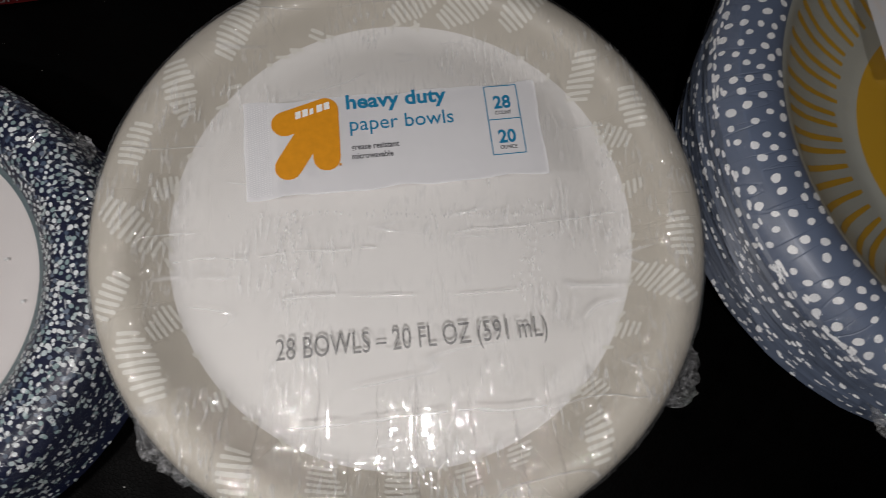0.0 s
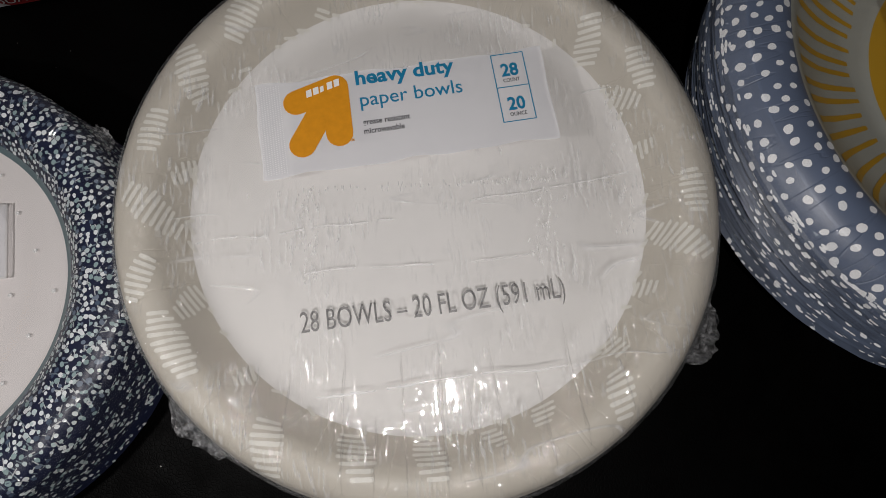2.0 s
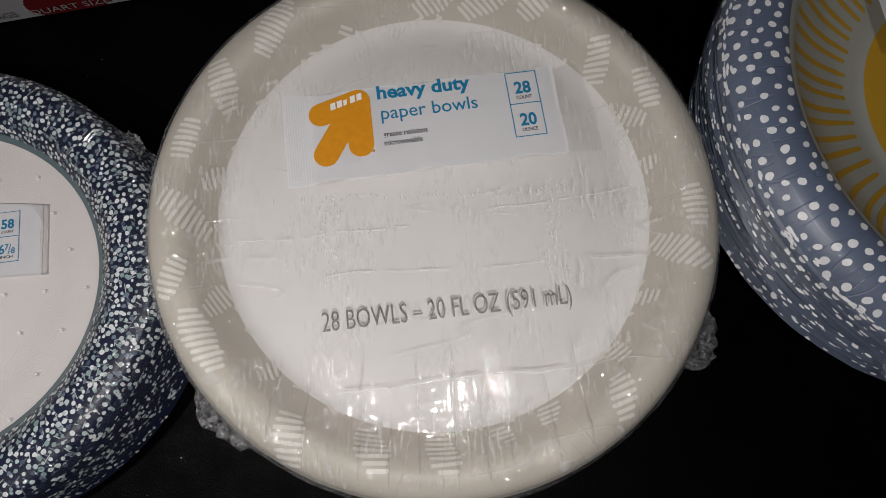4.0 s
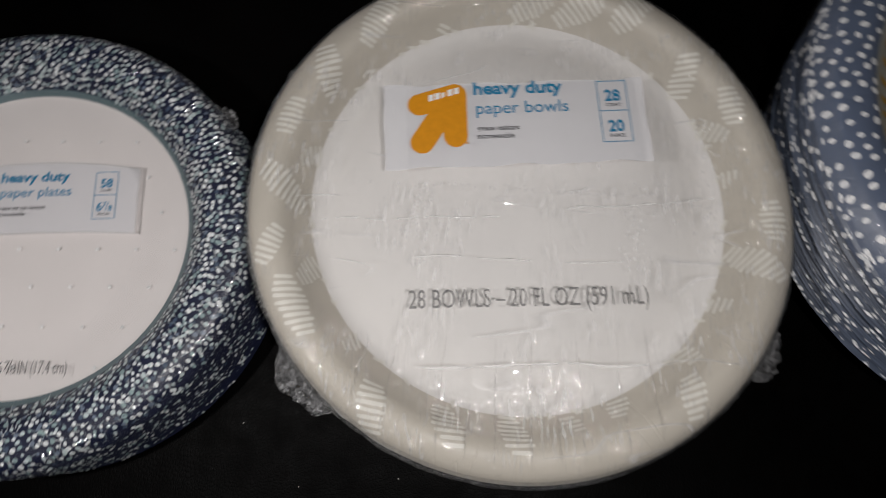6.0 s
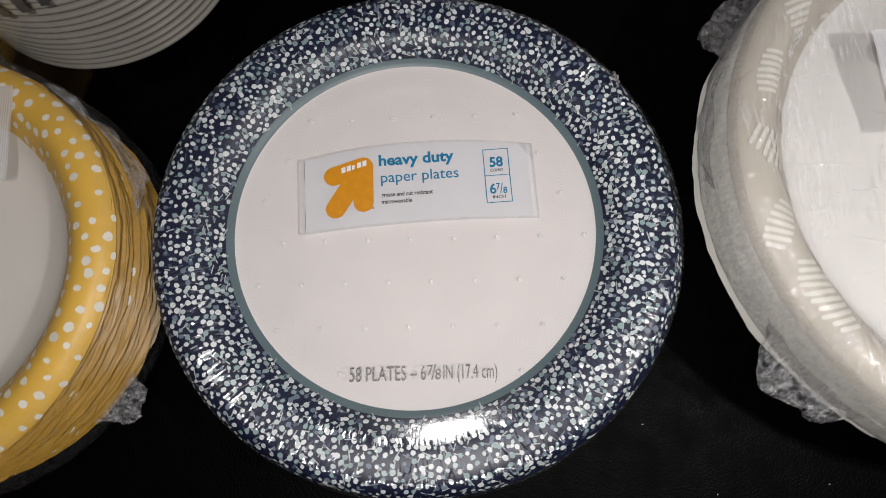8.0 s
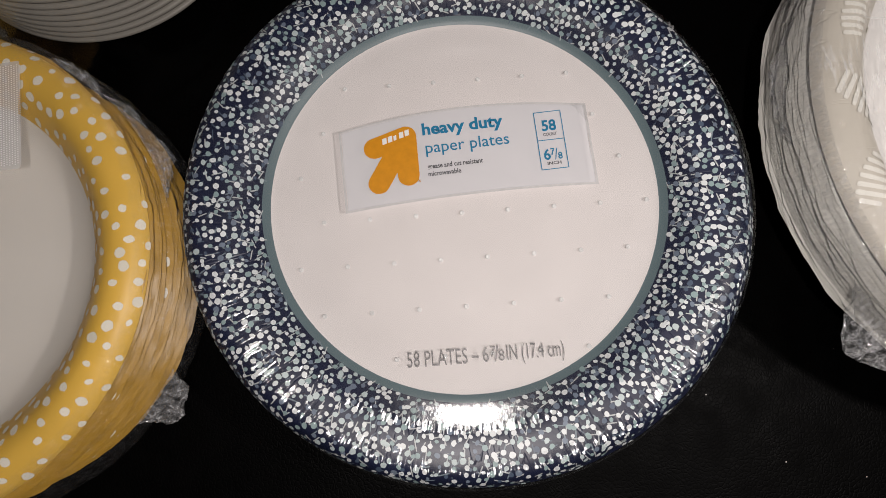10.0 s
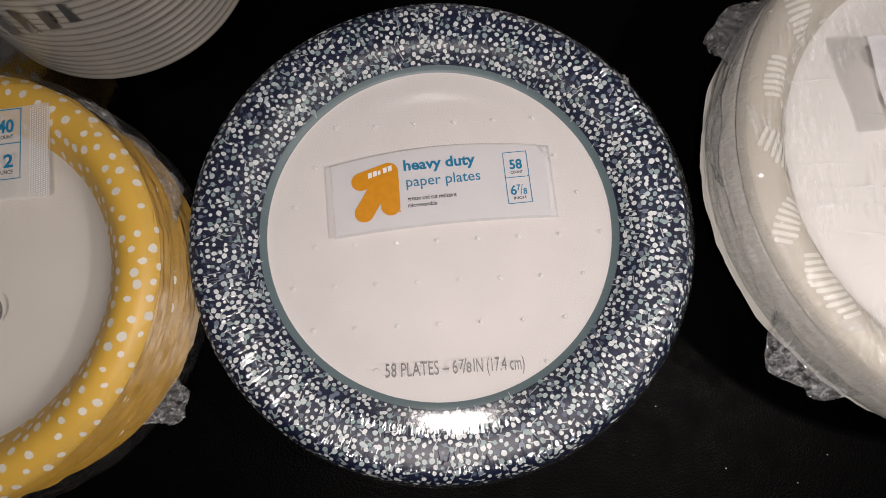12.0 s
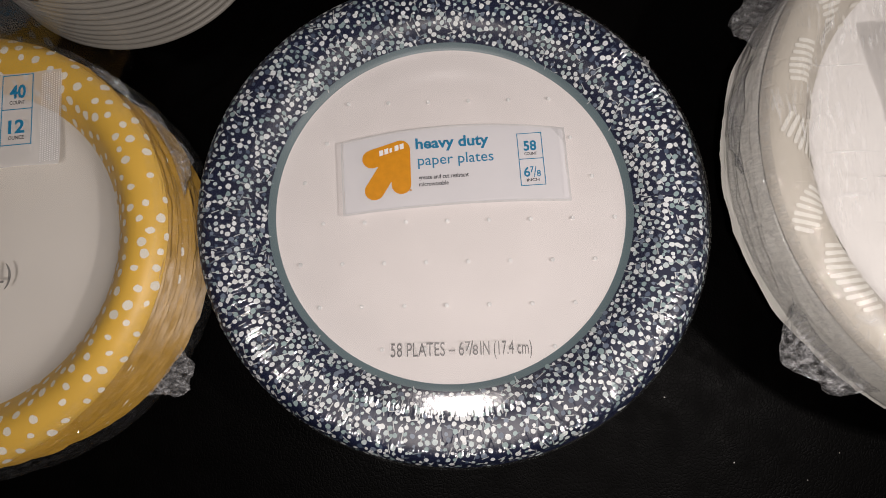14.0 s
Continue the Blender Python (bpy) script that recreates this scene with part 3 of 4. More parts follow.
slab("wall_west", (-2.6, -2.6, -0.42), (-2.5, 2.6, 2.0), M_WALL, 0, "plain painted wall in the dark")
slab("ottoman_top", (-0.60, -0.34, -0.42), (0.80, 0.50, 0.0), M_LEATHER, 0.025, "black grained leather top that the packages stand on")

# ---- paper bowls, greige rim, 28 in clear film ----


def hatch_patch(dec, theta, s, count, turn, length, rng, skew=0.5):
    """A leaf of parallel strokes, longest in the middle."""
    r = dec.prof.at(s)[0].x
    pitch = 0.00215
    for k in range(count):
        t = (k + 0.5) / count - 0.5
        ln = length * (0.45 + 0.55 * math.cos(t * math.pi * 0.9)) * rng.uniform(0.85, 1.1)
        off = (k - count / 2) * pitch
        du = -off * math.sin(turn) + off * skew * math.cos(turn)
        ds = off * math.cos(turn) + off * skew * math.sin(turn)
        ss = s + ds
        if ss < dec.smin or ss > dec.smax:
            continue
        dec.stroke(theta + du / r, ss, ln, 0.00125, turn + rng.uniform(-0.06, 0.06), rng, n=6)


def greige_bowls():
    rng = random.Random(11)
    top = thing("paper_bowl_pack", 0.1897, 0.0135, 0, "film-wrapped stack of greige-rimmed white paper bowls on black leather", "paper bowls", "packages on the ottoman")
    prof = Profile([(0.0, 0.0555), (0.030, 0.0552), (0.050, 0.0537), (0.060, 0.0520), (0.068, 0.0506), (0.0735, 0.0518), (0.0785, 0.0577), (0.0822, 0.0634), (0.0858, 0.0652), (0.0900, 0.0648), (0.0930, 0.0633), (0.0948, 0.0609)])
    edge = prof.s_of_r(0.0745)
    bowl = prof.mesh("bowl", [M_WHITE, M_GREIGE], top, 192, [(edge, 0), (9, 1)], label="white paper bowl with a greige rim")
    dec = Decals(prof, 0.00024)
    dec.smin, dec.smax = edge + 0.0006, prof.length - 0.0012
    # leaves of strokes: bearing in degrees, distance from the axis in mm, slant in degrees, strokes
    leaves = [(128, 84, 61, 10), (140, 73, 26, 5), (147, 83, 33, 8), (114, 72, 42, 6), (100, 84, 77, 7), (86, 79, 55, 7), (73, 80, 37, 8), (60, 84, 25, 8),
              (50, 73, -36, 4), (39, 79, -49, 8), (26, 83, -65, 6), (22, 77, 59, 6), (354, 85, 86, 6), (344, 82, 40, 9), (316, 75, 18, 6), (308, 85, 20, 6),
              (294, 77, 9, 5), (237, 86, -24, 7), (253, 81, -13, 7), (268, 80, -1, 7), (210, 84, -70, 9), (202, 78, -21, 6), (195, 86, -56, 6), (180, 82, 27, 9), (162, 84, 81, 6)]
    for bearing, dist, slant, count in leaves:
        hatch_patch(dec, radians(bearing), prof.s_of_r(dist / 1000), count + 1, radians(slant), 0.0106 if count > 6 else 0.0084, rng, rng.uniform(-0.35, 0.35))
    for bearing in (8, 332, 282, 223, 170):
        hatch_patch(dec, radians(bearing), edge + rng.uniform(0.003, 0.006), 5, rng.uniform(-0.6, 0.6), 0.0062, rng, 0.3)
    # the white of the bottom breaks into the rim here and there
    for k in range(40):
        th = rng.uniform(0, 2 * math.pi)
        dec.stroke(th, edge + 0.0002, rng.uniform(0.002, 0.005), 0.0012, rng.choice((0.5, -0.5, 1.2)), rng, n=4)
    dec.object("rim_print", M_STROKE, bowl, "pale hatched strokes on the rim")
    lip = Profile([(0.066, 0.0445), (0.0755, 0.0520), (0.0815, 0.0605), (0.0860, 0.0642), (0.0900, 0.0638), (0.0926, 0.0624), (0.0942, 0.0611)], 0.003)
    stack_pieces("bowl", top, lip, [M_STROKE], None, 28, 0.00105, rng, 0.0011, wave=0.0012)
    low = Profile([(0.0, 0.0006), (0.050, 0.0006), (0.056, 0.002), (0.066, 0.017), (0.075, 0.024), (0.082, 0.032)], 0.004)
    low.mesh("bowl", [M_STROKE], top, 96)
    skin = Profile([(0.0, 0.0640), (0.030, 0.0642), (0.042, 0.0643), (0.050, 0.0643), (0.058, 0.06415), (0.065, 0.0639), (0.0735, 0.0637), (0.079, 0.06395), (0.083, 0.0650), (0.0860, 0.0661), (0.0902, 0.0657), (0.0933, 0.0641)], 0.002)
    skin.mesh("film_top", [M_FILM_BOWL], top, 192, label="taut clear film over the bowls")
    side = Profile([(0.0933, 0.0641), (0.0952, 0.0612), (0.0959, 0.0580), (0.0960, 0.050), (0.0955, 0.042), (0.092, 0.034), (0.084, 0.020), (0.068, 0.006), (0.060, 0.0008)], 0.0012)
    side.mesh("film_side", [M_FILM_SIDE], top, 288, wobble=crinkle_skin(0.0018, 11, 2.0, 0.0945), label="crinkled clear film round the stack")
    place_label(top, [(-0.0478, 0.0061), (0.0494, 0.0136), (-0.0508, 0.0382)], 0.0644, 0.0016, rng, [("28", "COUNT"), ("20", "OUNCE")],
                ("heavy duty", "paper bowls", "grease resistant", "microwavable", 0.155), True)
    lettering("28 BOWLS \u2013 20 FL OZ (591 mL)", -0.0375, -0.0420, 0.0646, 0.0062, M_FILM_INK, top, 0.0785, 0.0, 3.0, "lettering")
    for n, (x0, y0, x1, y1) in enumerate(((-0.0680, -0.0125, -0.0090, -0.0096), (-0.0362, -0.0241, 0.0312, -0.0244), (-0.0340, -0.0602, 0.0386, -0.0577), (0.0150, -0.0060, 0.0680, -0.0005))):
        film_crease(top, x0, y0, x1, y1, 0.0643, 3.7 * n + 1.0, 0.00045 if n == 2 else 0.00030)
    for n, (x, y0, y1) in enumerate(((-0.050, -0.050, -0.074), (-0.041, -0.052, -0.080), (-0.0255, -0.046, -0.086), (-0.0175, -0.066, -0.088), (-0.009, -0.047, -0.089), (0.0015, -0.048, -0.090), (0.0095, -0.062, -0.089), (0.0165, -0.047, -0.088), (0.029, -0.056, -0.086), (0.0385, -0.045, -0.080), (0.051, -0.040, -0.072))):
        film_fold(top, skin, x, y0, y1, 2.3 * n + 0.7, rng.uniform(0.0008, 0.0014))
    film_dents(top, [(-0.0343, -0.0354, 0.0036, -0.0276, 0.0030), (0.0400, 0.0365, 0.0041, -0.0275, 0.0034), (-0.030, 0.040, 0.002, -0.001, 0.016), (0.066, 0.064, 0.030, -0.020, 0.003)], 0.0643, 70, rng)
    film_flap(top, 2.56, 0.094, 0.048, 0.016, 0.34, 1.7, 0.45)
    film_flap(top, 3.86, 0.094, 0.048, 0.017, 0.42, 4.1, 0.5)
    film_flap(top, 5.76, 0.094, 0.050, 0.020, 0.34, 6.3, 0.6)
    film_flap(top, 3.0, 0.094, 0.050, 0.006, 0.5, 8.4, 0.6)
    return top


# ---- paper plates, speckled midnight rim, 58 in clear film ----


def scatter(rng, s0, s1, prof, near):
    """Places on a turned surface, none closer than near."""
    out, grid = [], {}
    rm = prof.at((s0 + s1) / 2)[0].x
    area = 2 * math.pi * rm * (s1 - s0)
    for _ in range(int(area / near ** 2 * 9)):
        s, th = rng.uniform(s0, s1), rng.uniform(0, 2 * math.pi)
        u = (th * rm / near, s / near)
        key = (int(u[0]), int(u[1]))
        if any((u[0] - q[0]) ** 2 + (u[1] - q[1]) ** 2 < 1 for i in (-1, 0, 1) for j in (-1, 0, 1) for q in grid.get((key[0] + i, key[1] + j), ())):
            continue
        grid.setdefault(key, []).append(u)
        out.append((th, s))
    return out


def speckled_plates():
    rng = random.Random(5)
    top = thing("paper_plate_pack", 0.0, -0.0005, 0, "film-wrapped stack of white paper plates with midnight-blue speckled rims", "paper plates", "packages on the ottoman")
    top.scale = (1.019, 0.998, 1.0)
    prof = Profile([(0.0, 0.0296), (0.030, 0.0295), (0.0560, 0.0295), (0.0600, 0.0296), (0.0622, 0.0300), (0.0645, 0.0318), (0.0675, 0.0348), (0.0705, 0.0370), (0.0740, 0.0382), (0.0790, 0.0390), (0.0820, 0.0393), (0.0845, 0.0390), (0.0866, 0.0377), (0.0880, 0.0357), (0.0884, 0.0344)])
    e1, e2 = prof.s_of_r(0.0614), prof.s_of_r(0.0634)
    plate = prof.mesh("plate", [M_PLATE_WHITE, M_TEAL, M_NIGHT], top, 192, [(e1, 0), (e2, 1), (9, 2)], label="white paper plate with a speckled rim")
    plate.location = (-0.0011, 0.0008, 0)
    dots, stems = Decals(prof, 0.00014), Decals(prof, 0.00009)
    for th, s in scatter(rng, e2 + 0.0006, prof.length - 0.0004, prof, 0.00186):
        a = rng.uniform(0.00058, 0.00104)
        turn = rng.uniform(0, math.pi)
        dots.blob(th, s, a, a * rng.uniform(0.75, 1.0), turn, rng, sides=10, rough=0.10)
        if rng.random() < 0.14:
            r = prof.at(s)[0].x
            dots.blob(th + 0.0012 * math.cos(turn) / r, s + 0.0012 * math.sin(turn), a * 0.85, a * 0.75, turn, rng)
        if rng.random() < 0.75:
            stems.stroke(th + rng.uniform(-0.012, 0.012), s + rng.uniform(-0.001, 0.001), rng.uniform(0.002, 0.0036), 0.00036, rng.choice((1.2, 1.6, 2.0, 0.4, -0.3)), rng, n=3)
    # the teal band frays into the rim where dots cut it
    dots.object("rim_print", M_DOTS, plate, "white and grey-green berry speckles")
    stems.object("stem_print", M_STEM, plate, "fine pale stems")
    lip = Profile([(0.0650, 0.0300), (0.0705, 0.0355), (0.0750, 0.0372), (0.0790, 0.0380), (0.0825, 0.0384), (0.0853, 0.0376), (0.0868, 0.0362), (0.0878, 0.0348)], 0.004)
    edge = Decals(lip, 0.0001)
    for k in range(260):
        edge.blob(rng.uniform(0, 6.283), lip.length - rng.uniform(0.0, 0.0035), 0.0009, 0.0007, rng.uniform(0, 3), rng, 6)
    me = edge.object("edge_print", M_DOTS, plate).data
    stack_pieces("plate", top, lip, [M_NIGHT], None, 58, 0.00056, rng, 0.0005, decals=me, lean=(0.00008, -0.00002))
    low = Profile([(0.0, 0.0006), (0.058, 0.0006), (0.064, 0.0012), (0.0705, 0.0050)], 0.006)
    low.mesh("plate", [M_NIGHT], top, 96)
    skin = Profile([(0.0, 0.0304), (0.036, 0.0308), (0.046, 0.0322), (0.0545, 0.0354), (0.060, 0.0368), (0.0640, 0.03735), (0.0685, 0.03765), (0.0725, 0.0379), (0.0760, 0.0385), (0.0800, 0.0395), (0.0828, 0.0401), (0.0850, 0.0399), (0.0870, 0.0385)], 0.0015)
    skin.mesh("film_top", [M_FILM_PLATE], top, 192, label="taut clear film over the plates")
    side = Profile([(0.0870, 0.0385), (0.0881, 0.0364), (0.0885, 0.034), (0.0885, 0.026), (0.0884, 0.012), (0.085, 0.004), (0.074, 0.0008)], 0.0012)
    side.mesh("film_side", [M_FILM_CLEAR_SIDE], top, 256, wobble=crinkle_skin(0.0005, 9, 7.0, 0.0876), label="crinkled clear film round the stack", lean=(0.14, -0.035, 0.034))
    lab = place_label(top, [(-0.0379, -0.0020), (0.0411, 0.0039), (-0.0418, 0.0241)], 0.0324, 0.0, rng, [("58", "COUNT"), ("67/8", "INCH")],
                      ("heavy duty", "paper plates", "grease and cut resistant", "microwavable", 0.225), False, bow=0.0039)
    for text, x, y, height, width in (("58 PLATES \u2013 6", -0.0205, -0.0524, 0.0047, 0.0246), ("7", 0.0045, -0.0502, 0.0034, 0.0018), ("/", 0.0057, -0.0515, 0.0050, 0.0016), ("8", 0.0070, -0.0514, 0.0034, 0.0018), ("IN (17.4 cm)", 0.0096, -0.0513, 0.0047, 0.0172)):
        lettering(text, x, y, 0.0334, height, M_FILM_INK, top, width, 0.0, 2.0, "lettering")
    # air holes in the film, in staggered rows
    first = None
    for j in range(-4, 5):
        for i in range(-5, 6):
            x = -0.0092 + 0.0147 * i + (0.00735 if j % 2 else 0)
            y = -0.0190 + 0.0152 * j + 0.0010 * i * 0.4
            if math.hypot(x, y) > 0.060:
                continue
            if first is None:
                first = Profile([(0.0, 0.00002), (0.0002, 0.00005), (0.00042, 0.00034), (0.00062, 0.00034), (0.00078, 0.0)], 0.00015).mesh("air_hole", [M_HOLE], top, 12)
                first.matrix_basis = pose(x, y, 0.0306)
            else:
                o = new("air_hole", first.data)
                o.parent = top
                o.matrix_basis = pose(x, y, 0.0306)
    film_flap(top, 0.68, 0.086, 0.031, 0.009, 0.24, 2.2, 0.4)
    film_flap(top, 2.55, 0.086, 0.031, 0.006, 0.16, 5.2, 0.4)
    film_flap(top, 5.5, 0.086, 0.026, 0.005, 0.4, 3.3, 0.4)
    return top


# ---- paper bowls, yellow with white spots, 40 in clear film ----


def yellow_bowls():
    rng = random.Random(21)
    top = thing("paper_bowl_pack", -0.1610, -0.0185, 0, "film-wrapped stack of yellow paper bowls with white spots", "paper bowls", "packages on the ottoman")
    prof = Profile([(0.0, 0.0440), (0.030, 0.0443), (0.042, 0.0455), (0.049, 0.0482), (0.0535, 0.0523), (0.0575, 0.0570), (0.0605, 0.0596), (0.0640, 0.0606), (0.0680, 0.0598), (0.0706, 0.0578), (0.0714, 0.0562)])
    edge = prof.s_of_r(0.0525)
    bowl = prof.mesh("bowl", [M_YELLOW_INSIDE, M_YELLOW], top, 192, [(edge, 0), (9, 1)], label="yellow spotted paper bowl, pale inside")
    dec = Decals(prof, 0.0003)
    for th, s in scatter(rng, edge + 0.0012, prof.length - 0.0004, prof, 0.0040):
        a = rng.uniform(0.0010, 0.0016)
        dec.blob(th, s, a, a * rng.uniform(0.75, 1.0), rng.uniform(0, 3), rng, 10, 0.1)
    dec.object("spot_print", M_SPOT, bowl, "white hand-drawn spots")
    lip = Profile([(0.046, 0.0375), (0.0525, 0.0450), (0.0568, 0.0542), (0.0602, 0.0583), (0.0640, 0.0594), (0.0680, 0.0588), (0.0708, 0.0577)], 0.003)
    edge_dots = Decals(lip, 0.0001)
    for k in range(26):
        edge_dots.blob(rng.uniform(0, 6.283), lip.length - rng.uniform(0.0004, 0.0035), 0.0016, 0.0007, 0, rng, 8)
    tmp = edge_dots.object("edge_print", M_SPOT, bowl)
    # lower bowls take the darker yellow: side shade painted as colour
    stack_pieces("bowl", top, lip, [M_YELLOW_SHADED], None, 40, 0.00092, rng, 0.0011, decals=tmp.data, wave=0.0009)
    low = Profile([(0.0, 0.0006), (0.040, 0.0006), (0.047, 0.004), (0.054, 0.013), (0.060, 0.020)], 0.004)
    low.mesh("bowl", [M_YELLOW], top, 96)
    skin = Profile([(0.0, 0.0592), (0.045, 0.0598), (0.058, 0.0606), (0.0642, 0.0615), (0.0690, 0.0603)], 0.002)
    skin.mesh("film_top", [M_FILM_LID], top, 160, label="taut clear film over the bowls")
    side = Profile([(0.0690, 0.0603), (0.0724, 0.0570), (0.0738, 0.053), (0.0748, 0.044), (0.0748, 0.032), (0.0738, 0.022), (0.066, 0.010), (0.052, 0.0008)], 0.0012)
    side.mesh("film_side", [M_FILM_CLEAR_SIDE], top, 256, wobble=crinkle_skin(0.0008, 8, 12.0, 0.0705), label="crinkled clear film round the stack")
    place_label(top, [(-0.0530, 0.0168), (0.0372, 0.0256), (-0.0560, 0.0485)], 0.0617, 0.0006, rng, [("40", "COUNT"), ("12", "OUNCE")],
                ("heavy duty", "paper bowls", "", "", 0.0), False, hatch_right=True, sheet=M_LABEL_THIN)
    lettering("mL)", 0.0150, -0.0130, 0.0612, 0.0060, M_FILM_INK, top, 0.0118, 0.0, 4.0, "lettering")
    film_flap(top, 0.55, 0.0725, 0.046, 0.006, 0.6, 9.2, 0.9)
    film_flap(top, 0.95, 0.0720, 0.050, 0.004, 0.35, 2.9, 0.9)
    film_flap(top, 5.70, 0.073, 0.030, 0.012, 0.28, 5.9, 0.6)
    return top


# ---- paper bowls, slate blue with white spots and a mustard sun ----


def sun_bowls():
    rng = random.Random(31)
    top = thing("paper_bowl_pack", 0.3976, 0.0375, 0, "film-wrapped stack of slate-blue spotted bowls with a mustard sun inside", "paper bowls", "packages on the ottoman")
    prof = Profile([(0.0, 0.0580), (0.045, 0.0580), (0.0575, 0.0590), (0.072, 0.0640), (0.083, 0.0715), (0.0885, 0.0770), (0.0925, 0.0795), (0.097, 0.0800), (0.102, 0.0785), (0.1065, 0.0752), (0.1090, 0.0715), (0.1095, 0.0690)])
    sun, ash = prof.s_of_r(0.0500), prof.s_of_r(0.0898)
    bowl = prof.mesh("bowl", [M_SUN, M_ASH, M_SLATE], top, 192, [(sun, 0), (ash, 1), (9, 2)], label="slate-blue spotted bowl with a mustard sun")
    dec = Decals(prof, 0.0003)
    for th, s in scatter(rng, ash + 0.0012, prof.length - 0.0004, prof, 0.0041):
        a = rng.uniform(0.00108, 0.00156)
        dec.blob(th, s, a, a * rng.uniform(0.75, 0.95), rng.uniform(0, 3), rng, 10, 0.1)
    dec.object("spot_print", M_NAVY_SPOT, bowl, "white hand-drawn spots")
    rays = Decals(prof)
    count = 76
    for k in range(count):
        rays.stroke(2 * math.pi * (k + rng.uniform(-0.12, 0.12)) / count, (prof.s_of_r(0.0575) + prof.s_of_r(0.0865)) / 2, 0.0325 * rng.uniform(0.93, 1.05), 0.0021, math.pi / 2 - 0.07, rng, 0.35, 8, -0.03)
    rays.object("ray_print", M_SUN, bowl, "mustard sun rays")
    lip = Profile([(0.080, 0.0660), (0.0885, 0.0765), (0.0925, 0.0790), (0.097, 0.0795), (0.102, 0.0780), (0.1065, 0.0750), (0.1098, 0.0722)], 0.003)
    edge_dots = Decals(lip, 0.0001)
    for k in range(200):
        edge_dots.blob(rng.uniform(0, 6.283), lip.length - rng.uniform(0.0002, 0.003), 0.0013, 0.00045, 0, rng, 8)
    tmp = edge_dots.object("edge_print", M_NAVY_SPOT, bowl)
    # lower bowls use the slate with shade in its colour
    stack_pieces("bowl", top, lip, [M_SLATE_SHADED], None, 37, 0.00105, rng, 0.0006, decals=tmp.data, lean=(-0.00006, -0.00008), wave=0.0005, shrink=0.0026)
    low = Profile([(0.0, 0.0006), (0.066, 0.0006), (0.072, 0.003), (0.082, 0.014), (0.094, 0.025), (0.101, 0.030)], 0.004)
    low.mesh("bowl", [M_SLATE], top, 96)
    skin = Profile([(0.0, 0.0785), (0.05, 0.0788), (0.085, 0.0799), (0.0975, 0.0809), (0.1040, 0.0790)], 0.002)
    skin.mesh("film_top", [M_FILM_LID], top, 160, label="taut clear film over the bowls")
    side = Profile([(0.1040, 0.0790), (0.1095, 0.0745), (0.1104, 0.0700), (0.1070, 0.056), (0.1030, 0.040), (0.1005, 0.031), (0.089, 0.016), (0.072, 0.0008)], 0.0012)
    side.mesh("film_side", [M_FILM_CLEAR_SIDE], top, 288, wobble=crinkle_skin(0.0006, 9, 17.0, 0.099), label="crinkled clear film round the stack")
    strip = [(-0.0568, 0.010), (0.040, 0.018), (0.036, 0.052), (-0.0583, 0.045)]
    flat_shape("label", [strip], 0.0812, M_LABEL, top, "white printed strip under the film")
    film_flap(top, 4.15, 0.1100, 0.058, 0.007, 0.24, 3.9, 0.5)
    return top


# ---- a tall bag of white foam bowls, two stacks side by side ----


def foam_bowls():
    rng = random.Random(41)
    top = thing("foam_bowl_pack", -0.1385, 0.1310, 0, "clear bag with two tall stacks of white foam bowls", "foam bowls", "packages on the ottoman")
    lip = Profile([(0.044, 0.0), (0.050, 0.008), (0.0555, 0.0140), (0.0580, 0.0150), (0.0592, 0.0140), (0.0583, 0.0126)], 0.002)
    base = Profile([(0.0, 0.0008), (0.042, 0.0008), (0.046, 0.003), (0.0565, 0.0135)], 0.004)
    for n, (cx, cy) in enumerate(((0.0, 0.0), (-0.124, -0.030))):
        data = None
        for k in range(26):
            if data is None:
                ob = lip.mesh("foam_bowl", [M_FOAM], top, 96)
                data = ob.data
            else:
                ob = new("foam_bowl", data)
                ob.parent = top
            ob.matrix_basis = pose(cx - 0.0002 * k, cy + 0.0003 * k, 0.0012 + 0.0031 * k, rng.uniform(-0.2, 0.2), rng.uniform(-0.2, 0.2), 0)
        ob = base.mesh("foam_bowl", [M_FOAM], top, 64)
        ob.matrix_basis = pose(cx, cy, 0)
    # the bag: one loose skin round both stacks
    verts, faces = [], []
    n, m = 160, 22
    for j in range(m + 1):
        z = 0.002 + 0.094 * j / m
        for i in range(n):
            t = 2 * math.pi * i / n
            cx, cy = (-0.062, -0.015)
            x, y = 0.0, 0.0
            far = -1
            for sx, sy in ((0.0, 0.0), (-0.124, -0.030)):
                d = (sx - cx) * math.cos(t) + (sy - cy) * math.sin(t)
                far = max(far, d)
            rr = far + 0.0618 + 0.0012 * noise.noise((math.cos(t) * 5, math.sin(t) * 5, z * 60)) - 0.012 * math.exp(-((math.sin(t) ** 2 - 0.97) / 0.04) ** 2)
            verts.append((cx + rr * math.cos(t), cy + rr * math.sin(t), z))
    for j in range(m):
        for i in range(n):
            a, b = j * n + i, j * n + (i + 1) % n
            faces.append((a, b, b + n, a + n))
    mesh_object("bag", verts, faces, M_FILM_BAG, None, top, True, "clear loose bag")
    v, f = [], []
    for k in range(9):
        t0 = -2.35 + 0.125 * k
        z0 = 0.046 + 0.0016 * k
        h = 0.0135 if k in (5, 6) else 0.0095
        i = len(v)
        for a, z in ((0, z0), (0.05, z0), (0.05 + 0.03 * (k % 2), z0 + h), (0.02, z0 + h)):
            v.append((0.0632 * math.cos(t0 + a), 0.0632 * math.sin(t0 + a), z))
        f.append((i, i + 1, i + 2, i + 3))
    mesh_object("brand_bars", v, f, M_INK, None, top, False, "black printed bars")
    return top


# ---- carton of food bags with a fruit picture, standing behind ----


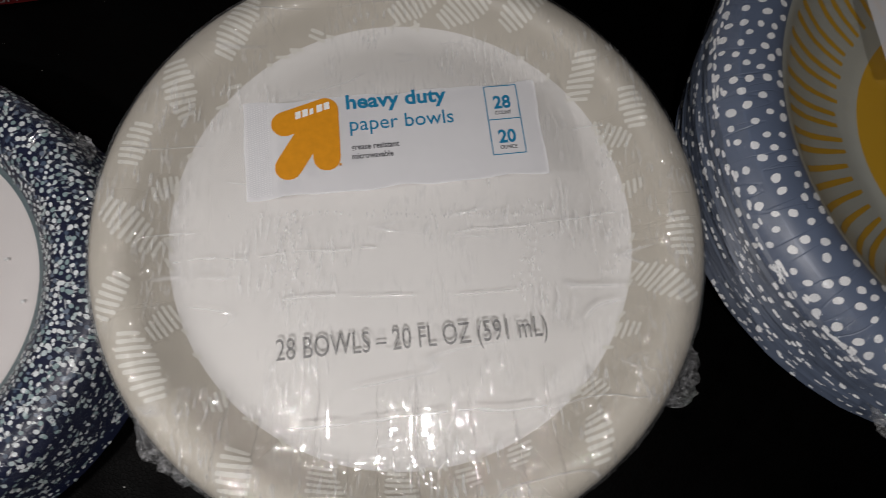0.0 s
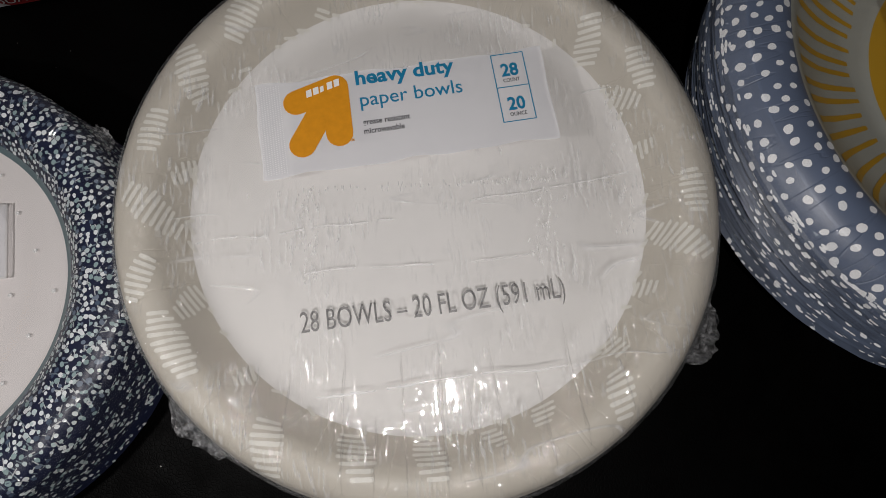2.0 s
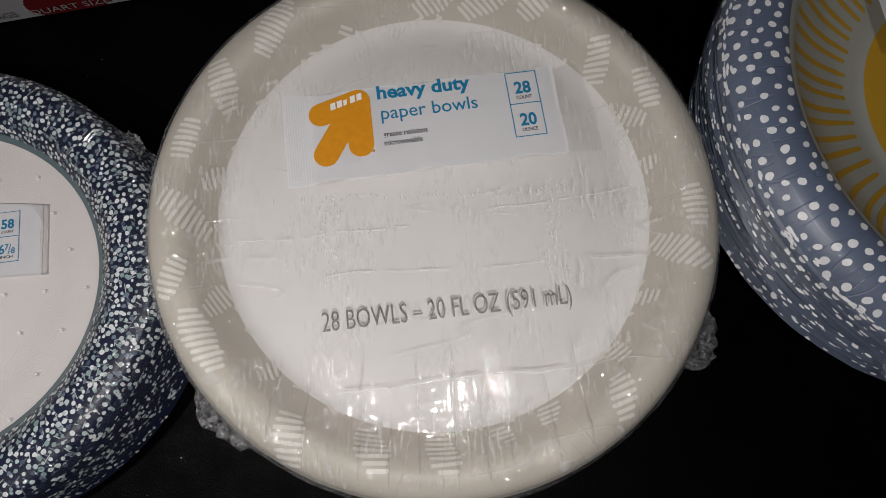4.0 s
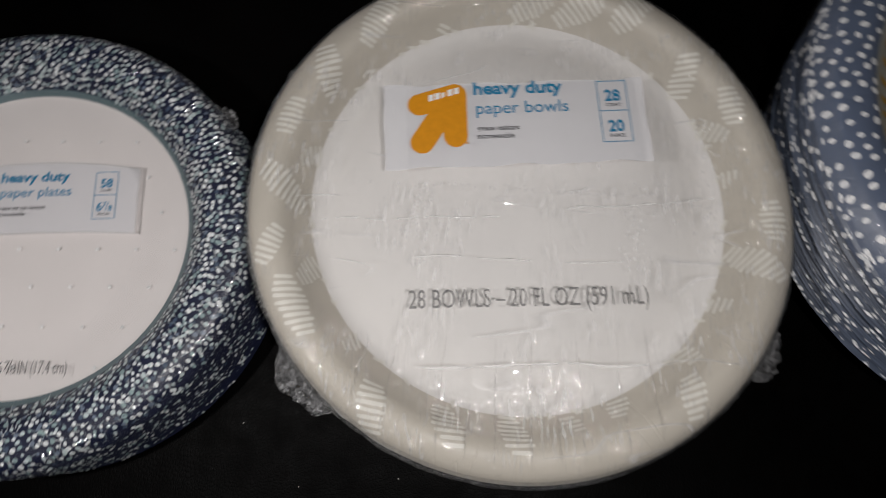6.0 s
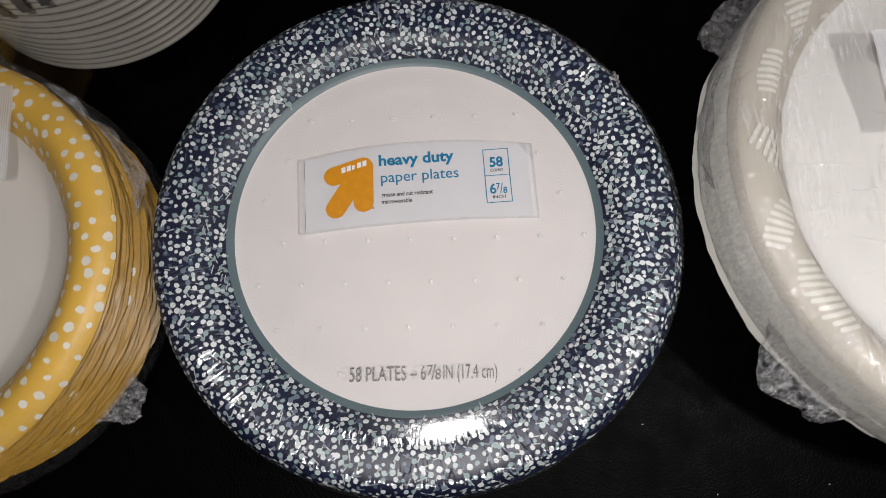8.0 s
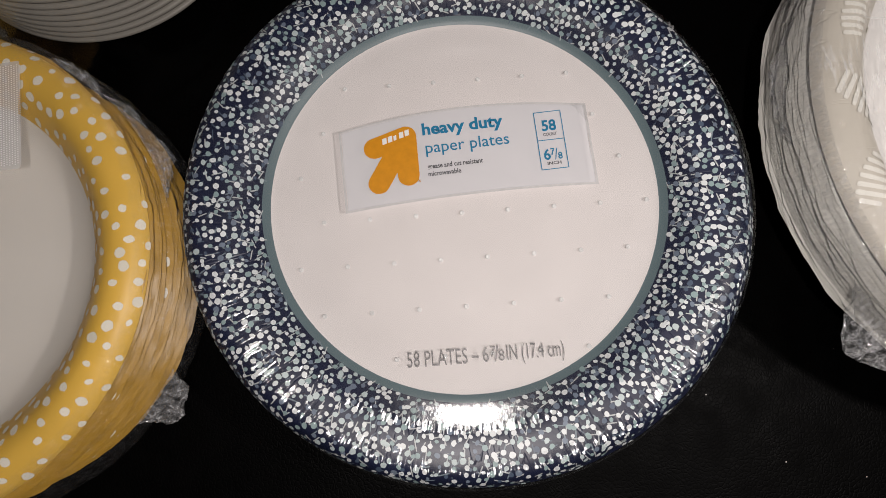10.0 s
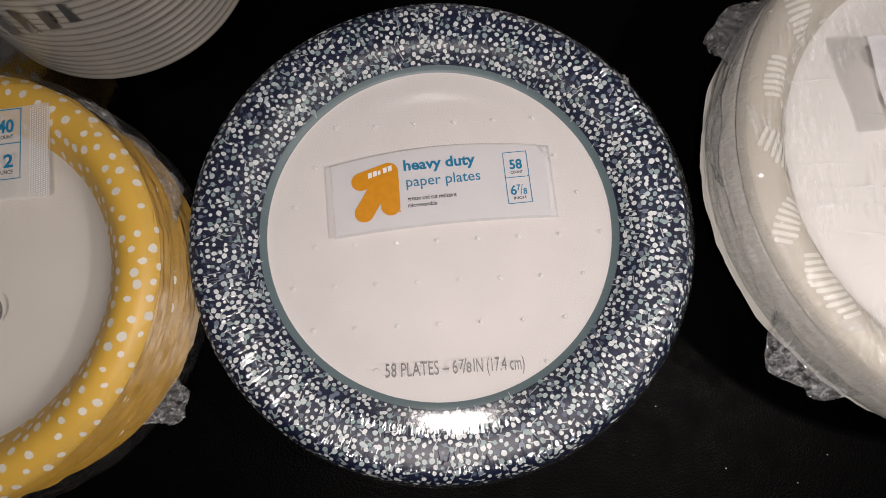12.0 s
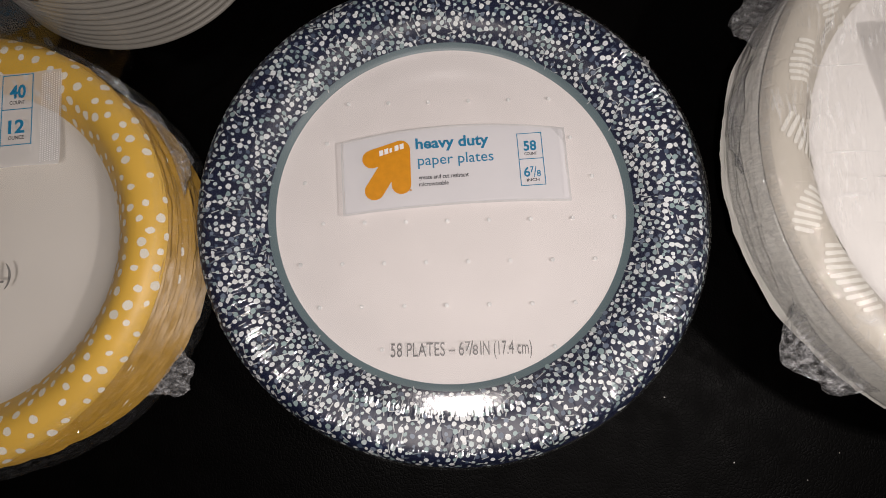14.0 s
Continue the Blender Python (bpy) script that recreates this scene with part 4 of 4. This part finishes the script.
def bag_carton():
    turn = 8.8
    top = thing("bag_carton", -0.0225, 0.1335, turn, "white carton of food bags with red fruit pictures, shade painted in", "carton", "packages on the ottoman")
    bm = bmesh.new()
    bmesh.ops.create_cube(bm, size=1)
    for v in bm.verts:
        v.co = ((v.co.x + 0.5) * 0.255, (v.co.y + 0.5) * 0.085, (v.co.z + 0.5) * 0.125 + 0.0004)
    bmesh.ops.bevel(bm, geom=bm.edges[:], offset=0.0012, segments=2, affect="EDGES")
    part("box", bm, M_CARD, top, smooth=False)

    def face(name, shapes, mat, lift, label=""):
        for k, o in enumerate(shapes):
            mesh_object(name, [(x, -lift - 0.00008 * k, z) for x, z in o], [tuple(range(len(o)))], mat, None, top, False, label)

    def oval(cx, cz, a, b, tilt=0.0, n=28):
        c, s = math.cos(tilt), math.sin(tilt)
        return [(cx + a * math.cos(t) * c - b * math.sin(t) * s, max(cz + a * math.cos(t) * s + b * math.sin(t) * c, 0.0015)) for t in (2 * math.pi * k / n for k in range(n))]

    face("fruit_print", [oval(0.050, 0.010, 0.022, 0.0105, 0.1), oval(0.098, 0.040, 0.028, 0.022), oval(0.105, 0.006, 0.020, 0.006), oval(0.196, 0.016, 0.027, 0.0155, -0.1), oval(0.005, 0.060, 0.016, 0.012), oval(0.240, 0.012, 0.011, 0.012)], M_RED, 0.0003, "red fruit pictures")
    face("fruit_shine", [oval(0.098, 0.030, 0.020, 0.011), oval(0.212, 0.008, 0.003, 0.0018)], M_CARD, 0.0006)
    face("leaf_print", [oval(0.048, 0.024, 0.013, 0.0035, 0.15), oval(0.060, 0.028, 0.008, 0.003, -0.4), oval(0.146, 0.016, 0.016, 0.008, 0.3), oval(0.160, 0.008, 0.012, 0.005, -0.1), oval(0.226, 0.030, 0.014, 0.007, 0.2)], M_GREEN, 0.0009, "green leaf pictures")
    for text, x, z, w, h, mat in (("75 BAGS", 0.0035, 0.0050, 0.019, 0.0034, M_INK), ("QUART SIZE (0.94 L) 7 IN x 8 IN (17.7 cm x 20.3 cm)", 0.028, 0.0040, 0.150, 0.0034, M_QUART)):
        ob = lettering(text, 0, 0, 0, h, mat, top, w, 0.0)
        ob.matrix_basis = pose(x, -0.0013, z, 90, 0, 0)
    return top


greige_bowls()
speckled_plates()
yellow_bowls()
sun_bowls()
foam_bowls()
bag_carton()

# ---- dust on the leather ----
rng = random.Random(77)
v, f = [], []
spots = [(0.0829, -0.068), (0.135, -0.098), (0.060, -0.120), (0.100, -0.110), (0.108, -0.092), (0.148, -0.088), (-0.085, 0.085), (0.155, -0.12)]
spots += [(rng.uniform(-0.28, 0.38), rng.uniform(-0.16, 0.2)) for _ in range(60)]
for k, (x, y) in enumerate(spots):
    a = rng.uniform(0.00008, 0.00022) * (1.6 if k < 6 else 1)
    i = len(v)
    for t in range(5):
        v.append((x + a * math.cos(t * 1.257) * rng.uniform(0.6, 1.5), y + a * math.sin(t * 1.257), 0.0001))
    v.append((x, y, 0.0003))
    f += [(i + t, i + (t + 1) % 5, i + 5) for t in range(5)]
tagged(mesh_object("dust", v, f, M_DUST, None, None, False), "pale specks of dust on the black leather", "dust", kind="stuff")
